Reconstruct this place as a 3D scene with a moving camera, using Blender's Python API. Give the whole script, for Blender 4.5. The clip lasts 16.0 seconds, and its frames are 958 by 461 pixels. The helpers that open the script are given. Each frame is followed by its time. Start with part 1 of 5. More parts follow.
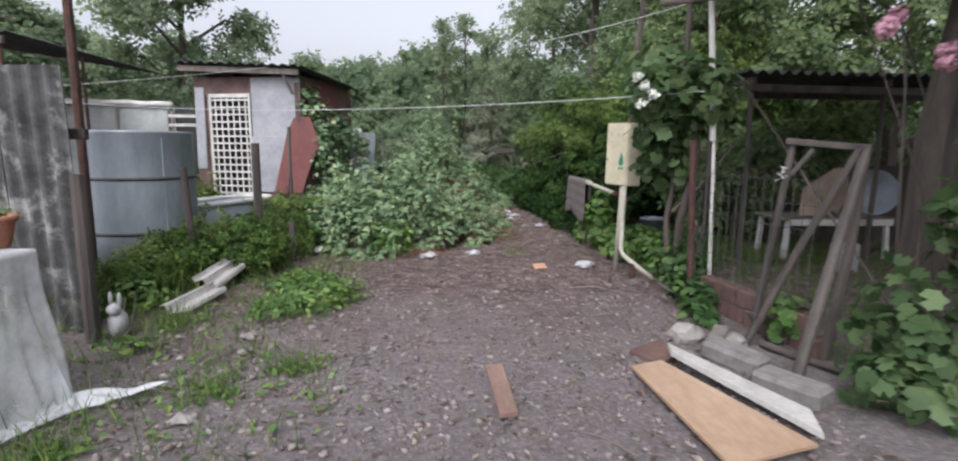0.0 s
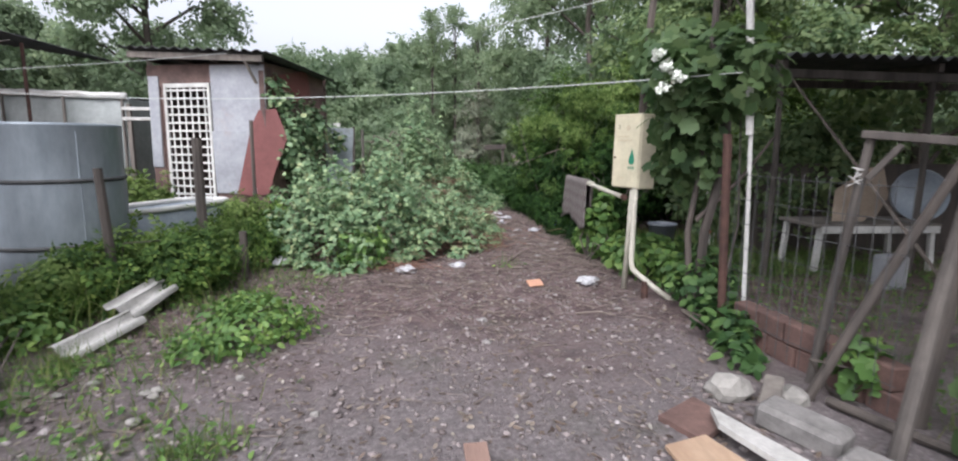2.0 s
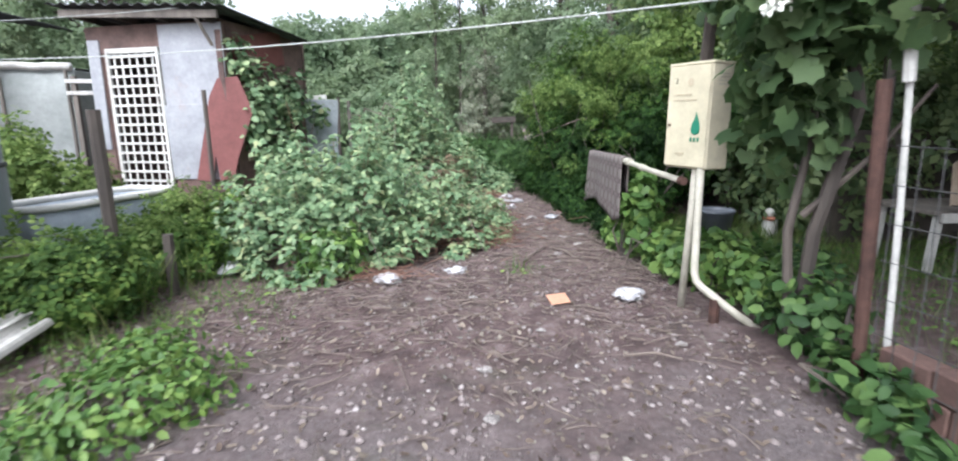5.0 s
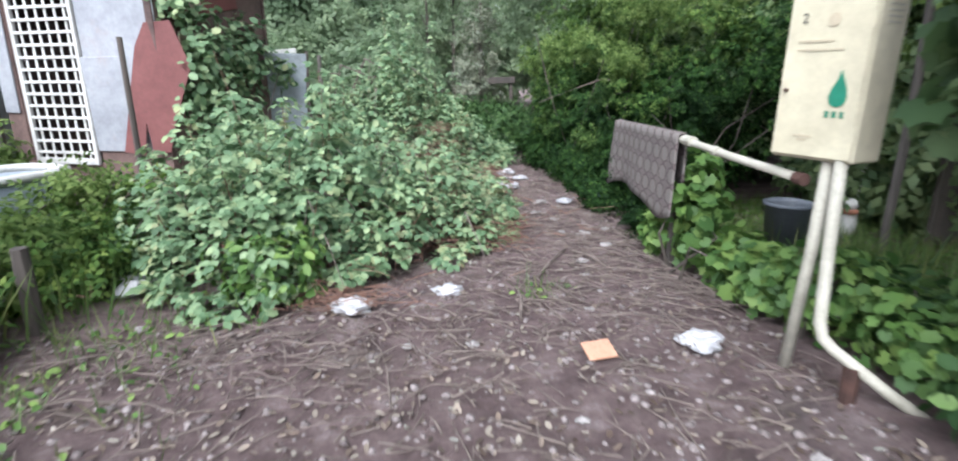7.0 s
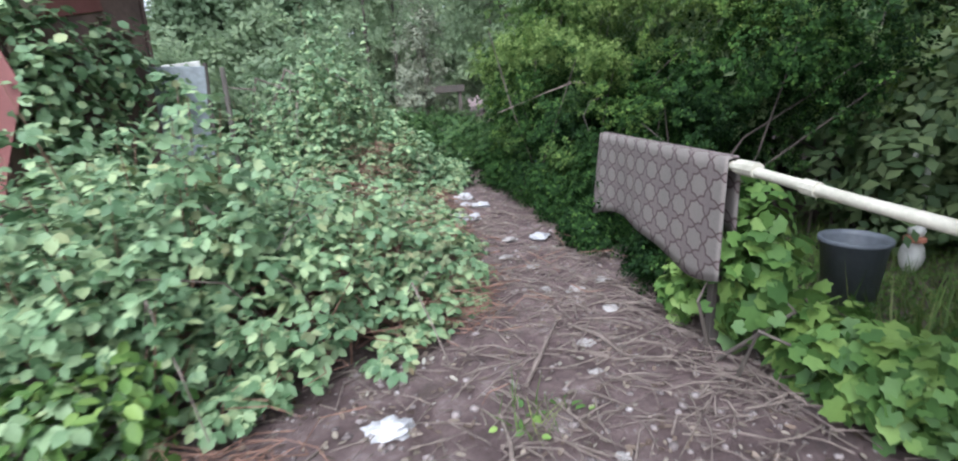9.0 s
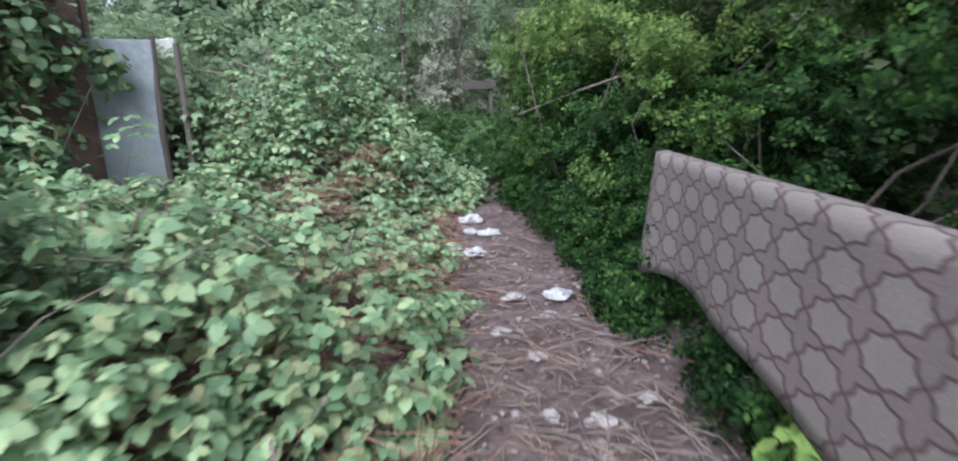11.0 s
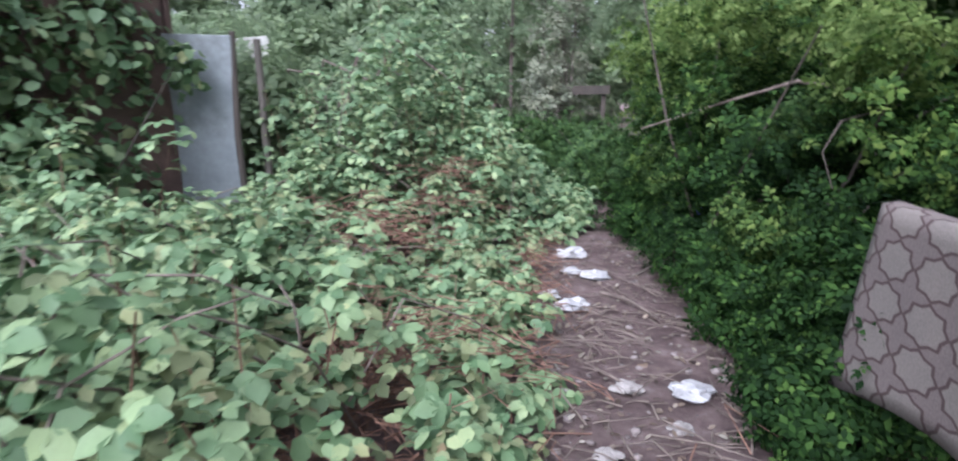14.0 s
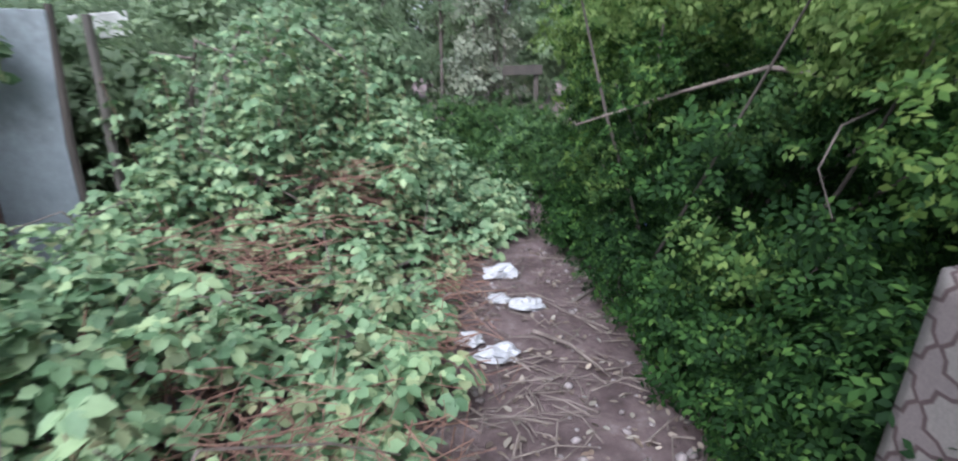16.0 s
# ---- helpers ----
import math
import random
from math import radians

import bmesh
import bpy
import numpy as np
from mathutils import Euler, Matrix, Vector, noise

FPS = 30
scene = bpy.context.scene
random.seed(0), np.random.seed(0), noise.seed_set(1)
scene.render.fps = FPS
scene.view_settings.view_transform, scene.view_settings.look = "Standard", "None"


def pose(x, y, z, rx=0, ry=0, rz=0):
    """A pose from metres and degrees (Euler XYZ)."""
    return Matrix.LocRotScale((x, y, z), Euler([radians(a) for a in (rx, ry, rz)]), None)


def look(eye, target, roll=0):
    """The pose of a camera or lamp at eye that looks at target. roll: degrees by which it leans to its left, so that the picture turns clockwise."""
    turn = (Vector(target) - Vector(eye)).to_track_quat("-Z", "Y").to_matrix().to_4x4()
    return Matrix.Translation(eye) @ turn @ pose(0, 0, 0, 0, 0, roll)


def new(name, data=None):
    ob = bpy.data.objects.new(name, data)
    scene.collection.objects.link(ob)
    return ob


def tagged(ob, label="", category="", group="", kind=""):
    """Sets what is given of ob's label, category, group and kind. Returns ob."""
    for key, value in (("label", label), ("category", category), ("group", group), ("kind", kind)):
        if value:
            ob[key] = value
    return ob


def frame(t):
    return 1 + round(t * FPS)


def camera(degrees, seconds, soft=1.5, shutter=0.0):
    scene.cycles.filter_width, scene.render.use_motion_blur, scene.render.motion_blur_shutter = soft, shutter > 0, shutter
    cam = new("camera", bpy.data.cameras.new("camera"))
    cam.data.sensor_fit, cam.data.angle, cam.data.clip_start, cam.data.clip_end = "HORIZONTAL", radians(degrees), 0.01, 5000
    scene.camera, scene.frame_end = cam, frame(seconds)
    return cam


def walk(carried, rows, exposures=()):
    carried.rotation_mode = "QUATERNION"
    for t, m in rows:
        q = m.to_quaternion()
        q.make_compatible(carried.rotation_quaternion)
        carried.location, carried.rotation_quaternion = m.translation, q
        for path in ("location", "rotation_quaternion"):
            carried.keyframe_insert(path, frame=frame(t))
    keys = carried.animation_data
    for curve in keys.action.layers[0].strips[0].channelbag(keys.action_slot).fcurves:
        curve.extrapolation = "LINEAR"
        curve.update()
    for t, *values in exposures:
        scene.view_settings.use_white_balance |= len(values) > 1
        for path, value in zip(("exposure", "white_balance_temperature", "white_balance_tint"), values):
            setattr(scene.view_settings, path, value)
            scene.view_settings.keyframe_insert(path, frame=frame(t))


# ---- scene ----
cam = camera(82.6, 16.0, soft=2.05, shutter=0.8)
PATH = [
    (0, (-0.366, 0.817, 1.417), (-0.255, 2.792, 1.119), 0.4),
    (0.5, (-0.375, 1.009, 1.403), (-0.315, 2.985, 1.105), -0.3),
    (1, (-0.289, 1.311, 1.411), (-0.167, 3.286, 1.123), -0.2),
    (1.5, (-0.23, 1.521, 1.416), (-0.093, 3.495, 1.125), -0.3),
    (2, (-0.23, 1.81, 1.411), (-0.091, 3.781, 1.101), 0.4),
    (2.5, (-0.236, 2.094, 1.418), (-0.087, 4.059, 1.075), -1.0),
    (3, (-0.187, 2.289, 1.403), (-0.085, 4.262, 1.086), -1.8),
    (3.5, (-0.096, 2.549, 1.401), (-0.021, 4.513, 1.034), -1.2),
    (4, (-0.081, 2.735, 1.384), (-0.009, 4.695, 0.995), -1.2),
    (6.5, (-0.037, 4.352, 1.335), (0.111, 6.293, 0.875), 0.2),
    (7, (-0.047, 4.693, 1.347), (0.078, 6.617, 0.816), -0.2),
    (7.5, (-0.005, 5.091, 1.304), (0.102, 7.04, 0.867), -0.6),
    (8, (0.035, 5.431, 1.344), (0.184, 7.372, 0.883), 0.2),
    (8.5, (0.004, 5.83, 1.338), (0.195, 7.764, 0.863), -1.0),
    (9, (0.075, 6.068, 1.344), (0.361, 7.982, 0.838), -2.6),
    (11.5, (0.657, 7.89, 1.25), (0.783, 9.822, 0.745), -0.2),
    (12, (0.678, 8.205, 1.238), (0.788, 10.132, 0.715), -0.7),
    (12.5, (0.679, 8.403, 1.252), (0.483, 10.326, 0.739), -0.3),
    (13, (0.703, 8.391, 1.255), (0.183, 10.253, 0.741), 0.2),
    (13.5, (0.7, 8.372, 1.252), (0.131, 10.227, 0.765), 0.5),
    (14, (0.622, 8.433, 1.283), (0.402, 10.36, 0.793), 0.6),
    (14.5, (0.747, 8.593, 1.231), (0.545, 10.503, 0.673), -0.8),
    (15, (0.825, 8.84, 1.243), (0.571, 10.739, 0.667), 2.2),
    (15.5, (0.755, 9.023, 1.342), (0.644, 10.954, 0.836), 1.6),
    (16, (0.759, 9.246, 1.35), (0.751, 11.164, 0.786), -0.1),
]
walk(cam, [(t, look(eye, target, roll)) for t, eye, target, roll in PATH], [(0, -0.46, 6100, 15), (0.5, -0.11, 6100, 15), (1, -0.45, 6050, 15), (1.5, -0.42, 6050, 15), (2, -0.2, 6050, 15), (2.5, -0.1, 6000, 15), (3, 0.24, 5950, 13), (3.5, 0.08, 5950, 13), (4, 0.28, 5900, 12), (4.5, 0.26, 5900, 12), (6.5, 0.23, 5750, 11), (8, 0.24, 5750, 11), (9, 0.2, 5650, 11), (11.5, 0.1, 5600, 14), (13.5, 0.22, 5600, 19), (14.5, 0.06, 5600, 16), (15.5, 0.07, 5600, 14), (16, 0.1, 5550, 13)])

# ---- world and sun: overcast, late in the day ----
world = bpy.data.worlds.new("sky")
scene.world = world
world.use_nodes = True
wn = world.node_tree
sky = wn.nodes.new("ShaderNodeTexSky")
sky.sky_type = "NISHITA"
sky.sun_disc = False
sky.sun_elevation, sky.sun_rotation = radians(50), radians(200)
sky.air_density, sky.dust_density, sky.ozone_density = 1.0, 6.0, 1.0
wn.nodes["Background"].inputs["Strength"].default_value = 0.15
veil = wn.nodes.new("ShaderNodeHueSaturation")  # cloud takes most of the blue out
veil.inputs["Saturation"].default_value, veil.inputs["Value"].default_value = 0.15, 2.5
wn.links.new(sky.outputs["Color"], veil.inputs["Color"])
wn.links.new(veil.outputs["Color"], wn.nodes["Background"].inputs["Color"])
sun_data = bpy.data.lights.new("sun", "SUN")
sun_data.energy, sun_data.angle, sun_data.color = 0.5, radians(40), (1.0, 0.96, 0.9)
sun_ob = new("sun", sun_data)
sun_ob.matrix_world = look((-9, -4, 11), (0, 0, 0))

# ---- materials ----
def material(name, rough=0.8, metal=0.0):
    m = bpy.data.materials.new(name)
    m.use_nodes = True
    b = m.node_tree.nodes["Principled BSDF"]
    b.inputs["Roughness"].default_value, b.inputs["Metallic"].default_value = rough, metal
    return m, m.node_tree, b


def ramp(nt, fac, stops):
    r = nt.nodes.new("ShaderNodeValToRGB")
    while len(r.color_ramp.elements) < len(stops):
        r.color_ramp.elements.new(0.5)
    for e, (p, c) in zip(r.color_ramp.elements, stops):
        e.position, e.color = p, (*c, 1)
    nt.links.new(fac, r.inputs["Fac"])
    return r.outputs["Color"]


def noise_tex(nt, scale, detail=4, rough=0.6, stretch=None):
    n = nt.nodes.new("ShaderNodeTexNoise")
    n.inputs["Scale"].default_value, n.inputs["Detail"].default_value, n.inputs["Roughness"].default_value = scale, detail, rough
    tc = nt.nodes.new("ShaderNodeTexCoord")
    src = tc.outputs["Object"]
    if stretch:
        mp = nt.nodes.new("ShaderNodeMapping")
        mp.inputs["Scale"].default_value = stretch
        nt.links.new(src, mp.inputs["Vector"])
        src = mp.outputs["Vector"]
    nt.links.new(src, n.inputs["Vector"])
    return n.outputs["Fac"]


def mix(nt, fac, a, b, how="MIX"):
    m = nt.nodes.new("ShaderNodeMix")
    m.data_type, m.blend_type = "RGBA", how
    for key, v in (("Factor", fac), ("A", a), ("B", b)):
        sock = [s for s in m.inputs if s.name == key and s.type == ("VALUE" if key == "Factor" else "RGBA")][0]
        if isinstance(v, (int, float)):
            sock.default_value = v
        elif isinstance(v, tuple):
            sock.default_value = (*v, 1)
        else:
            nt.links.new(v, sock)
    return [s for s in m.outputs if s.type == "RGBA"][0]


def bump(nt, b, height, strength=0.4, dist=0.01):
    n = nt.nodes.new("ShaderNodeBump")
    n.inputs["Strength"].default_value, n.inputs["Distance"].default_value = strength, dist
    nt.links.new(height, n.inputs["Height"])
    nt.links.new(n.outputs["Normal"], b.inputs["Normal"])


def worn(name, dark, light, scale=6, rough=0.85, metal=0.0, stretch=None, stain=None, relief=0.4):
    """A surface with broad stains and fine grain between two colours."""
    m, nt, b = material(name, rough, metal)
    mid = tuple((p + q) / 2 for p, q in zip(dark, light))
    col = ramp(nt, noise_tex(nt, scale, 5, 0.65, stretch), [(0.3, dark), (0.5, mid), (0.7, light)])
    fine = noise_tex(nt, scale * 9, 3, 0.7, stretch)
    col = mix(nt, 0.45, col, ramp(nt, fine, [(0.3, (0.55, 0.55, 0.55)), (0.7, (1.0, 1.0, 1.0))]), "MULTIPLY")
    if stain:
        spots = ramp(nt, noise_tex(nt, scale * 0.45, 6, 0.7), [(0.52, (0, 0, 0)), (0.62, (1, 1, 1))])
        col = mix(nt, spots, col, stain)
    nt.links.new(col, b.inputs["Base Color"])
    bump(nt, b, fine, relief, 0.006)
    return m


def leafy(name, stops, trans=0.3, rough=0.55, patch=3.0, shine=0.35, swing=0.0):
    """Leaves: each leaf takes its own green, some light passes through."""
    m, nt, b = material(name, rough)
    geo = nt.nodes.new("ShaderNodeNewGeometry")
    col = ramp(nt, geo.outputs["Random Per Island"], stops)
    tone = ramp(nt, noise_tex(nt, patch, 2), [(0.3, (0.72 - swing, 0.78 - swing, 0.72 - swing)), (0.7, (1.15 + swing, 1.12 + swing, 1.0))])
    col = mix(nt, 1.0, col, tone, "MULTIPLY")
    fine = noise_tex(nt, 60, 2)
    col = mix(nt, 0.25, col, ramp(nt, fine, [(0.3, (0.6, 0.6, 0.6)), (0.7, (1, 1, 1))]), "MULTIPLY")
    nt.links.new(col, b.inputs["Base Color"])
    b.inputs["Specular IOR Level"].default_value = shine
    t = nt.nodes.new("ShaderNodeBsdfTranslucent")
    nt.links.new(col, t.inputs["Color"])
    ms = nt.nodes.new("ShaderNodeMixShader")
    ms.inputs["Fac"].default_value = trans
    nt.links.new(b.outputs["BSDF"], ms.inputs[1])
    nt.links.new(t.outputs["BSDF"], ms.inputs[2])
    nt.links.new(ms.outputs["Shader"], nt.nodes["Material Output"].inputs["Surface"])
    return m


def ground_mat():
    m, nt, b = material("ground_soil", 0.95)
    big = noise_tex(nt, 0.55, 6, 0.65)
    soil = ramp(nt, noise_tex(nt, 4, 8, 0.7), [(0.27, (0.045, 0.029, 0.027)), (0.45, (0.115, 0.076, 0.072)), (0.58, (0.18, 0.128, 0.121)), (0.74, (0.34, 0.285, 0.275))])
    gravel = ramp(nt, noise_tex(nt, 28, 6, 0.75), [(0.25, (0.1, 0.083, 0.08)), (0.5, (0.2, 0.172, 0.168)), (0.75, (0.38, 0.34, 0.335))])
    tc = nt.nodes.new("ShaderNodeTexCoord")
    sep = nt.nodes.new("ShaderNodeSeparateXYZ")
    nt.links.new(tc.outputs["Object"], sep.inputs["Vector"])
    add = nt.nodes.new("ShaderNodeMath")
    add.operation = "MULTIPLY_ADD"
    nt.links.new(big, add.inputs[0])
    add.inputs[1].default_value = 5.0
    nt.links.new(sep.outputs["Y"], add.inputs[2])
    span = nt.nodes.new("ShaderNodeMapRange")
    span.inputs["From Min"].default_value, span.inputs["From Max"].default_value = 6.8, 8.8
    nt.links.new(add.outputs["Value"], span.inputs["Value"])
    col = mix(nt, span.outputs["Result"], gravel, soil)
    moss = ramp(nt, noise_tex(nt, 1.3, 5, 0.7), [(0.56, (0, 0, 0)), (0.72, (0.5, 0.5, 0.5))])
    col = mix(nt, moss, col, (0.07, 0.075, 0.04))
    nt.links.new(col, b.inputs["Base Color"])
    bump(nt, b, noise_tex(nt, 30, 10, 0.8), 1.0, 0.035)
    return m


M_ground = ground_mat()
M_bramble = leafy("bramble_leaf", [(0.0, (0.09, 0.165, 0.082)), (0.4, (0.175, 0.27, 0.15)), (0.7, (0.265, 0.365, 0.21)), (0.92, (0.35, 0.44, 0.25)), (1.0, (0.34, 0.36, 0.2))])
M_dull = leafy("dull_bramble_leaf", [(0.0, (0.1, 0.12, 0.06)), (0.4, (0.19, 0.22, 0.12)), (0.8, (0.28, 0.32, 0.18)), (0.97, (0.32, 0.3, 0.18)), (1.0, (0.28, 0.2, 0.13))], rough=0.65)
M_weed = leafy("weed_leaf", [(0.0, (0.06, 0.13, 0.035)), (0.6, (0.13, 0.23, 0.06)), (1.0, (0.22, 0.32, 0.09))])
# dark green leaf, taken near black to paint the shade low in the hedge
M_hedge = leafy("shaded_hedge_leaf", [(0.0, (0.01, 0.027, 0.01)), (0.5, (0.02, 0.05, 0.016)), (0.85, (0.038, 0.085, 0.026)), (1.0, (0.08, 0.145, 0.042))], rough=0.75, shine=0.12, patch=1.3, swing=0.3)
M_litter = leafy("dry_litter", [(0.0, (0.06, 0.04, 0.034)), (0.45, (0.17, 0.125, 0.105)), (0.8, (0.28, 0.23, 0.2)), (0.95, (0.28, 0.24, 0.215)), (1.0, (0.36, 0.33, 0.31))], trans=0.1)
M_panel = worn("blue_grey_sheet", (0.22, 0.25, 0.265), (0.38, 0.415, 0.43), 1.4, 0.5, 0.1, stain=(0.16, 0.17, 0.17))
M_gutter = worn("pale_roofing", (0.34, 0.33, 0.3), (0.55, 0.53, 0.5), 5, 0.9)
M_tile = worn("salmon_tile", (0.42, 0.22, 0.14), (0.55, 0.31, 0.2), 8, 0.8)
# leaf green raised above its own tone to imitate haze and bright crowns
M_tree = leafy("lightened_tree_leaf", [(0.0, (0.09, 0.15, 0.07)), (0.5, (0.18, 0.25, 0.12)), (1.0, (0.27, 0.34, 0.16))], trans=0.5, patch=0.6)
# distance haze is painted in: leaf green made paler and greyer
M_far = leafy("hazed_far_leaf", [(0.0, (0.17, 0.23, 0.14)), (0.5, (0.25, 0.33, 0.21)), (1.0, (0.34, 0.42, 0.27))], trans=0.62, patch=0.4)
M_grey = leafy("dry_leaf", [(0.0, (0.18, 0.2, 0.15)), (0.5, (0.26, 0.28, 0.22)), (1.0, (0.33, 0.34, 0.27))], trans=0.4)
M_grass = leafy("grass_blade", [(0.0, (0.06, 0.11, 0.03)), (0.6, (0.12, 0.19, 0.05)), (1.0, (0.24, 0.26, 0.1))])
M_vine = leafy("vine_leaf", [(0.0, (0.028, 0.064, 0.024)), (0.6, (0.06, 0.12, 0.04)), (1.0, (0.13, 0.21, 0.07))], shine=0.2)
M_shoot = leafy("fine_shoot_leaf", [(0.0, (0.03, 0.068, 0.022)), (0.5, (0.075, 0.14, 0.04)), (0.85, (0.13, 0.2, 0.06)), (1.0, (0.2, 0.27, 0.09))], trans=0.4, rough=0.7, shine=0.2, patch=1.1, swing=0.3)
M_grape = leafy("grape_leaf", [(0.0, (0.05, 0.095, 0.04)), (0.5, (0.105, 0.17, 0.075)), (1.0, (0.19, 0.27, 0.13))], trans=0.45, shine=0.3)
# yellow-green shoot leaf, colour lifted to stand for light on top growth
M_tip = leafy("lightened_shoot_leaf", [(0.0, (0.07, 0.12, 0.03)), (0.5, (0.14, 0.21, 0.06)), (1.0, (0.26, 0.34, 0.12))], trans=0.5, rough=0.7, shine=0.2)
M_bark = worn("bark", (0.045, 0.036, 0.03), (0.14, 0.115, 0.095), 8, stretch=(1, 1, 0.2), relief=0.8)
M_cane = worn("dry_cane", (0.12, 0.062, 0.044), (0.28, 0.155, 0.108), 10)
M_brick = worn("old_clay_block", (0.085, 0.05, 0.042), (0.18, 0.105, 0.085), 6, 0.95)
M_poly = worn("dull_poly_sheet", (0.19, 0.21, 0.2), (0.34, 0.36, 0.345), 1.2, 0.6)
M_twig = worn("twig", (0.085, 0.064, 0.053), (0.25, 0.2, 0.17), 10)
M_wood = worn("grey_wood", (0.085, 0.075, 0.065), (0.24, 0.21, 0.18), 5, stretch=(1, 1, 0.15))
M_pole = worn("old_pole_wood", (0.04, 0.034, 0.03), (0.125, 0.108, 0.094), 6, stretch=(1, 1, 0.15))
M_darkwood = worn("dark_wood", (0.035, 0.03, 0.027), (0.11, 0.09, 0.075), 6, stretch=(1, 1, 0.15))
M_brown = worn("brown_boards", (0.07, 0.045, 0.04), (0.19, 0.12, 0.1), 3)
M_sheet = worn("grey_sheet_metal", (0.27, 0.28, 0.3), (0.42, 0.43, 0.45), 1.6, 0.55, 0.2, stain=(0.33, 0.3, 0.29))
M_zinc = worn("galvanised_tank", (0.17, 0.2, 0.225), (0.3, 0.335, 0.36), 1.5, 0.5, 0.35, stretch=(1, 1, 0.35))
M_band = worn("tank_band", (0.05, 0.05, 0.05), (0.1, 0.1, 0.1), 8, 0.7, 0.3)
M_red = worn("faded_red_paint", (0.13, 0.04, 0.036), (0.2, 0.07, 0.062), 2.2, 0.7)
M_white = worn("old_white_paint", (0.42, 0.41, 0.38), (0.68, 0.67, 0.63), 4, 0.6)
M_rust = worn("rusty_steel", (0.045, 0.025, 0.02), (0.125, 0.065, 0.05), 10, 0.85, 0.3)
M_cream = worn("cream_enamel", (0.52, 0.47, 0.33), (0.63, 0.58, 0.42), 1.3, 0.45)
M_creampipe = worn("cream_pipe", (0.36, 0.34, 0.27), (0.56, 0.53, 0.44), 6, 0.6)
M_asb = worn("asbestos_sheet", (0.04, 0.04, 0.038), (0.13, 0.13, 0.125), 6, 0.95, stain=(0.27, 0.265, 0.25))
M_roof = worn("dark_roofing", (0.025, 0.025, 0.027), (0.075, 0.075, 0.075), 4, 0.8)
M_stone = worn("stone", (0.17, 0.16, 0.145), (0.36, 0.34, 0.305), 7, 0.95)
M_concrete = worn("concrete", (0.12, 0.113, 0.105), (0.25, 0.235, 0.22), 9, 0.95)
M_terra = worn("terracotta", (0.3, 0.11, 0.07), (0.46, 0.2, 0.13), 6, 0.9)
M_ply = worn("orange_board", (0.34, 0.225, 0.145), (0.48, 0.35, 0.24), 3, 0.85, stretch=(1, 0.3, 1), stain=(0.3, 0.2, 0.13))
M_bag = worn("white_plastic", (0.28, 0.28, 0.29), (0.54, 0.53, 0.53), 9, 0.5)
M_scrap = worn("dirty_scrap", (0.16, 0.145, 0.135), (0.4, 0.37, 0.35), 14, 0.85)
M_black = worn("black_gap", (0.01, 0.01, 0.01), (0.022, 0.02, 0.02), 3)
M_bin = worn("grey_plastic", (0.085, 0.097, 0.115), (0.15, 0.165, 0.185), 3, 0.5)
M_green_ink = worn("green_print", (0.01, 0.16, 0.09), (0.02, 0.22, 0.13), 12, 0.5)
M_red_ink = worn("red_print", (0.48, 0.4, 0.28), (0.53, 0.46, 0.33), 30, 0.6)
M_card = worn("cardboard", (0.3, 0.23, 0.17), (0.42, 0.34, 0.26), 3, 0.9)
M_slab = worn("red_brown_offcut", (0.16, 0.095, 0.075), (0.28, 0.18, 0.14), 6, 0.9, stretch=(1, 0.2, 1))
M_pale = worn("pale_blue_plastic", (0.24, 0.28, 0.32), (0.38, 0.42, 0.46), 3, 0.45)
M_flower = worn("white_petals", (0.68, 0.72, 0.6), (0.84, 0.86, 0.8), 20, 0.8)
M_pink = worn("pink_petals", (0.55, 0.25, 0.34), (0.75, 0.45, 0.53), 20, 0.8)
M_blue = worn("blue_petals", (0.12, 0.14, 0.5), (0.25, 0.27, 0.65), 20, 0.7)
M_wire = worn("pale_wire", (0.4, 0.42, 0.4), (0.55, 0.57, 0.54), 20, 0.6)


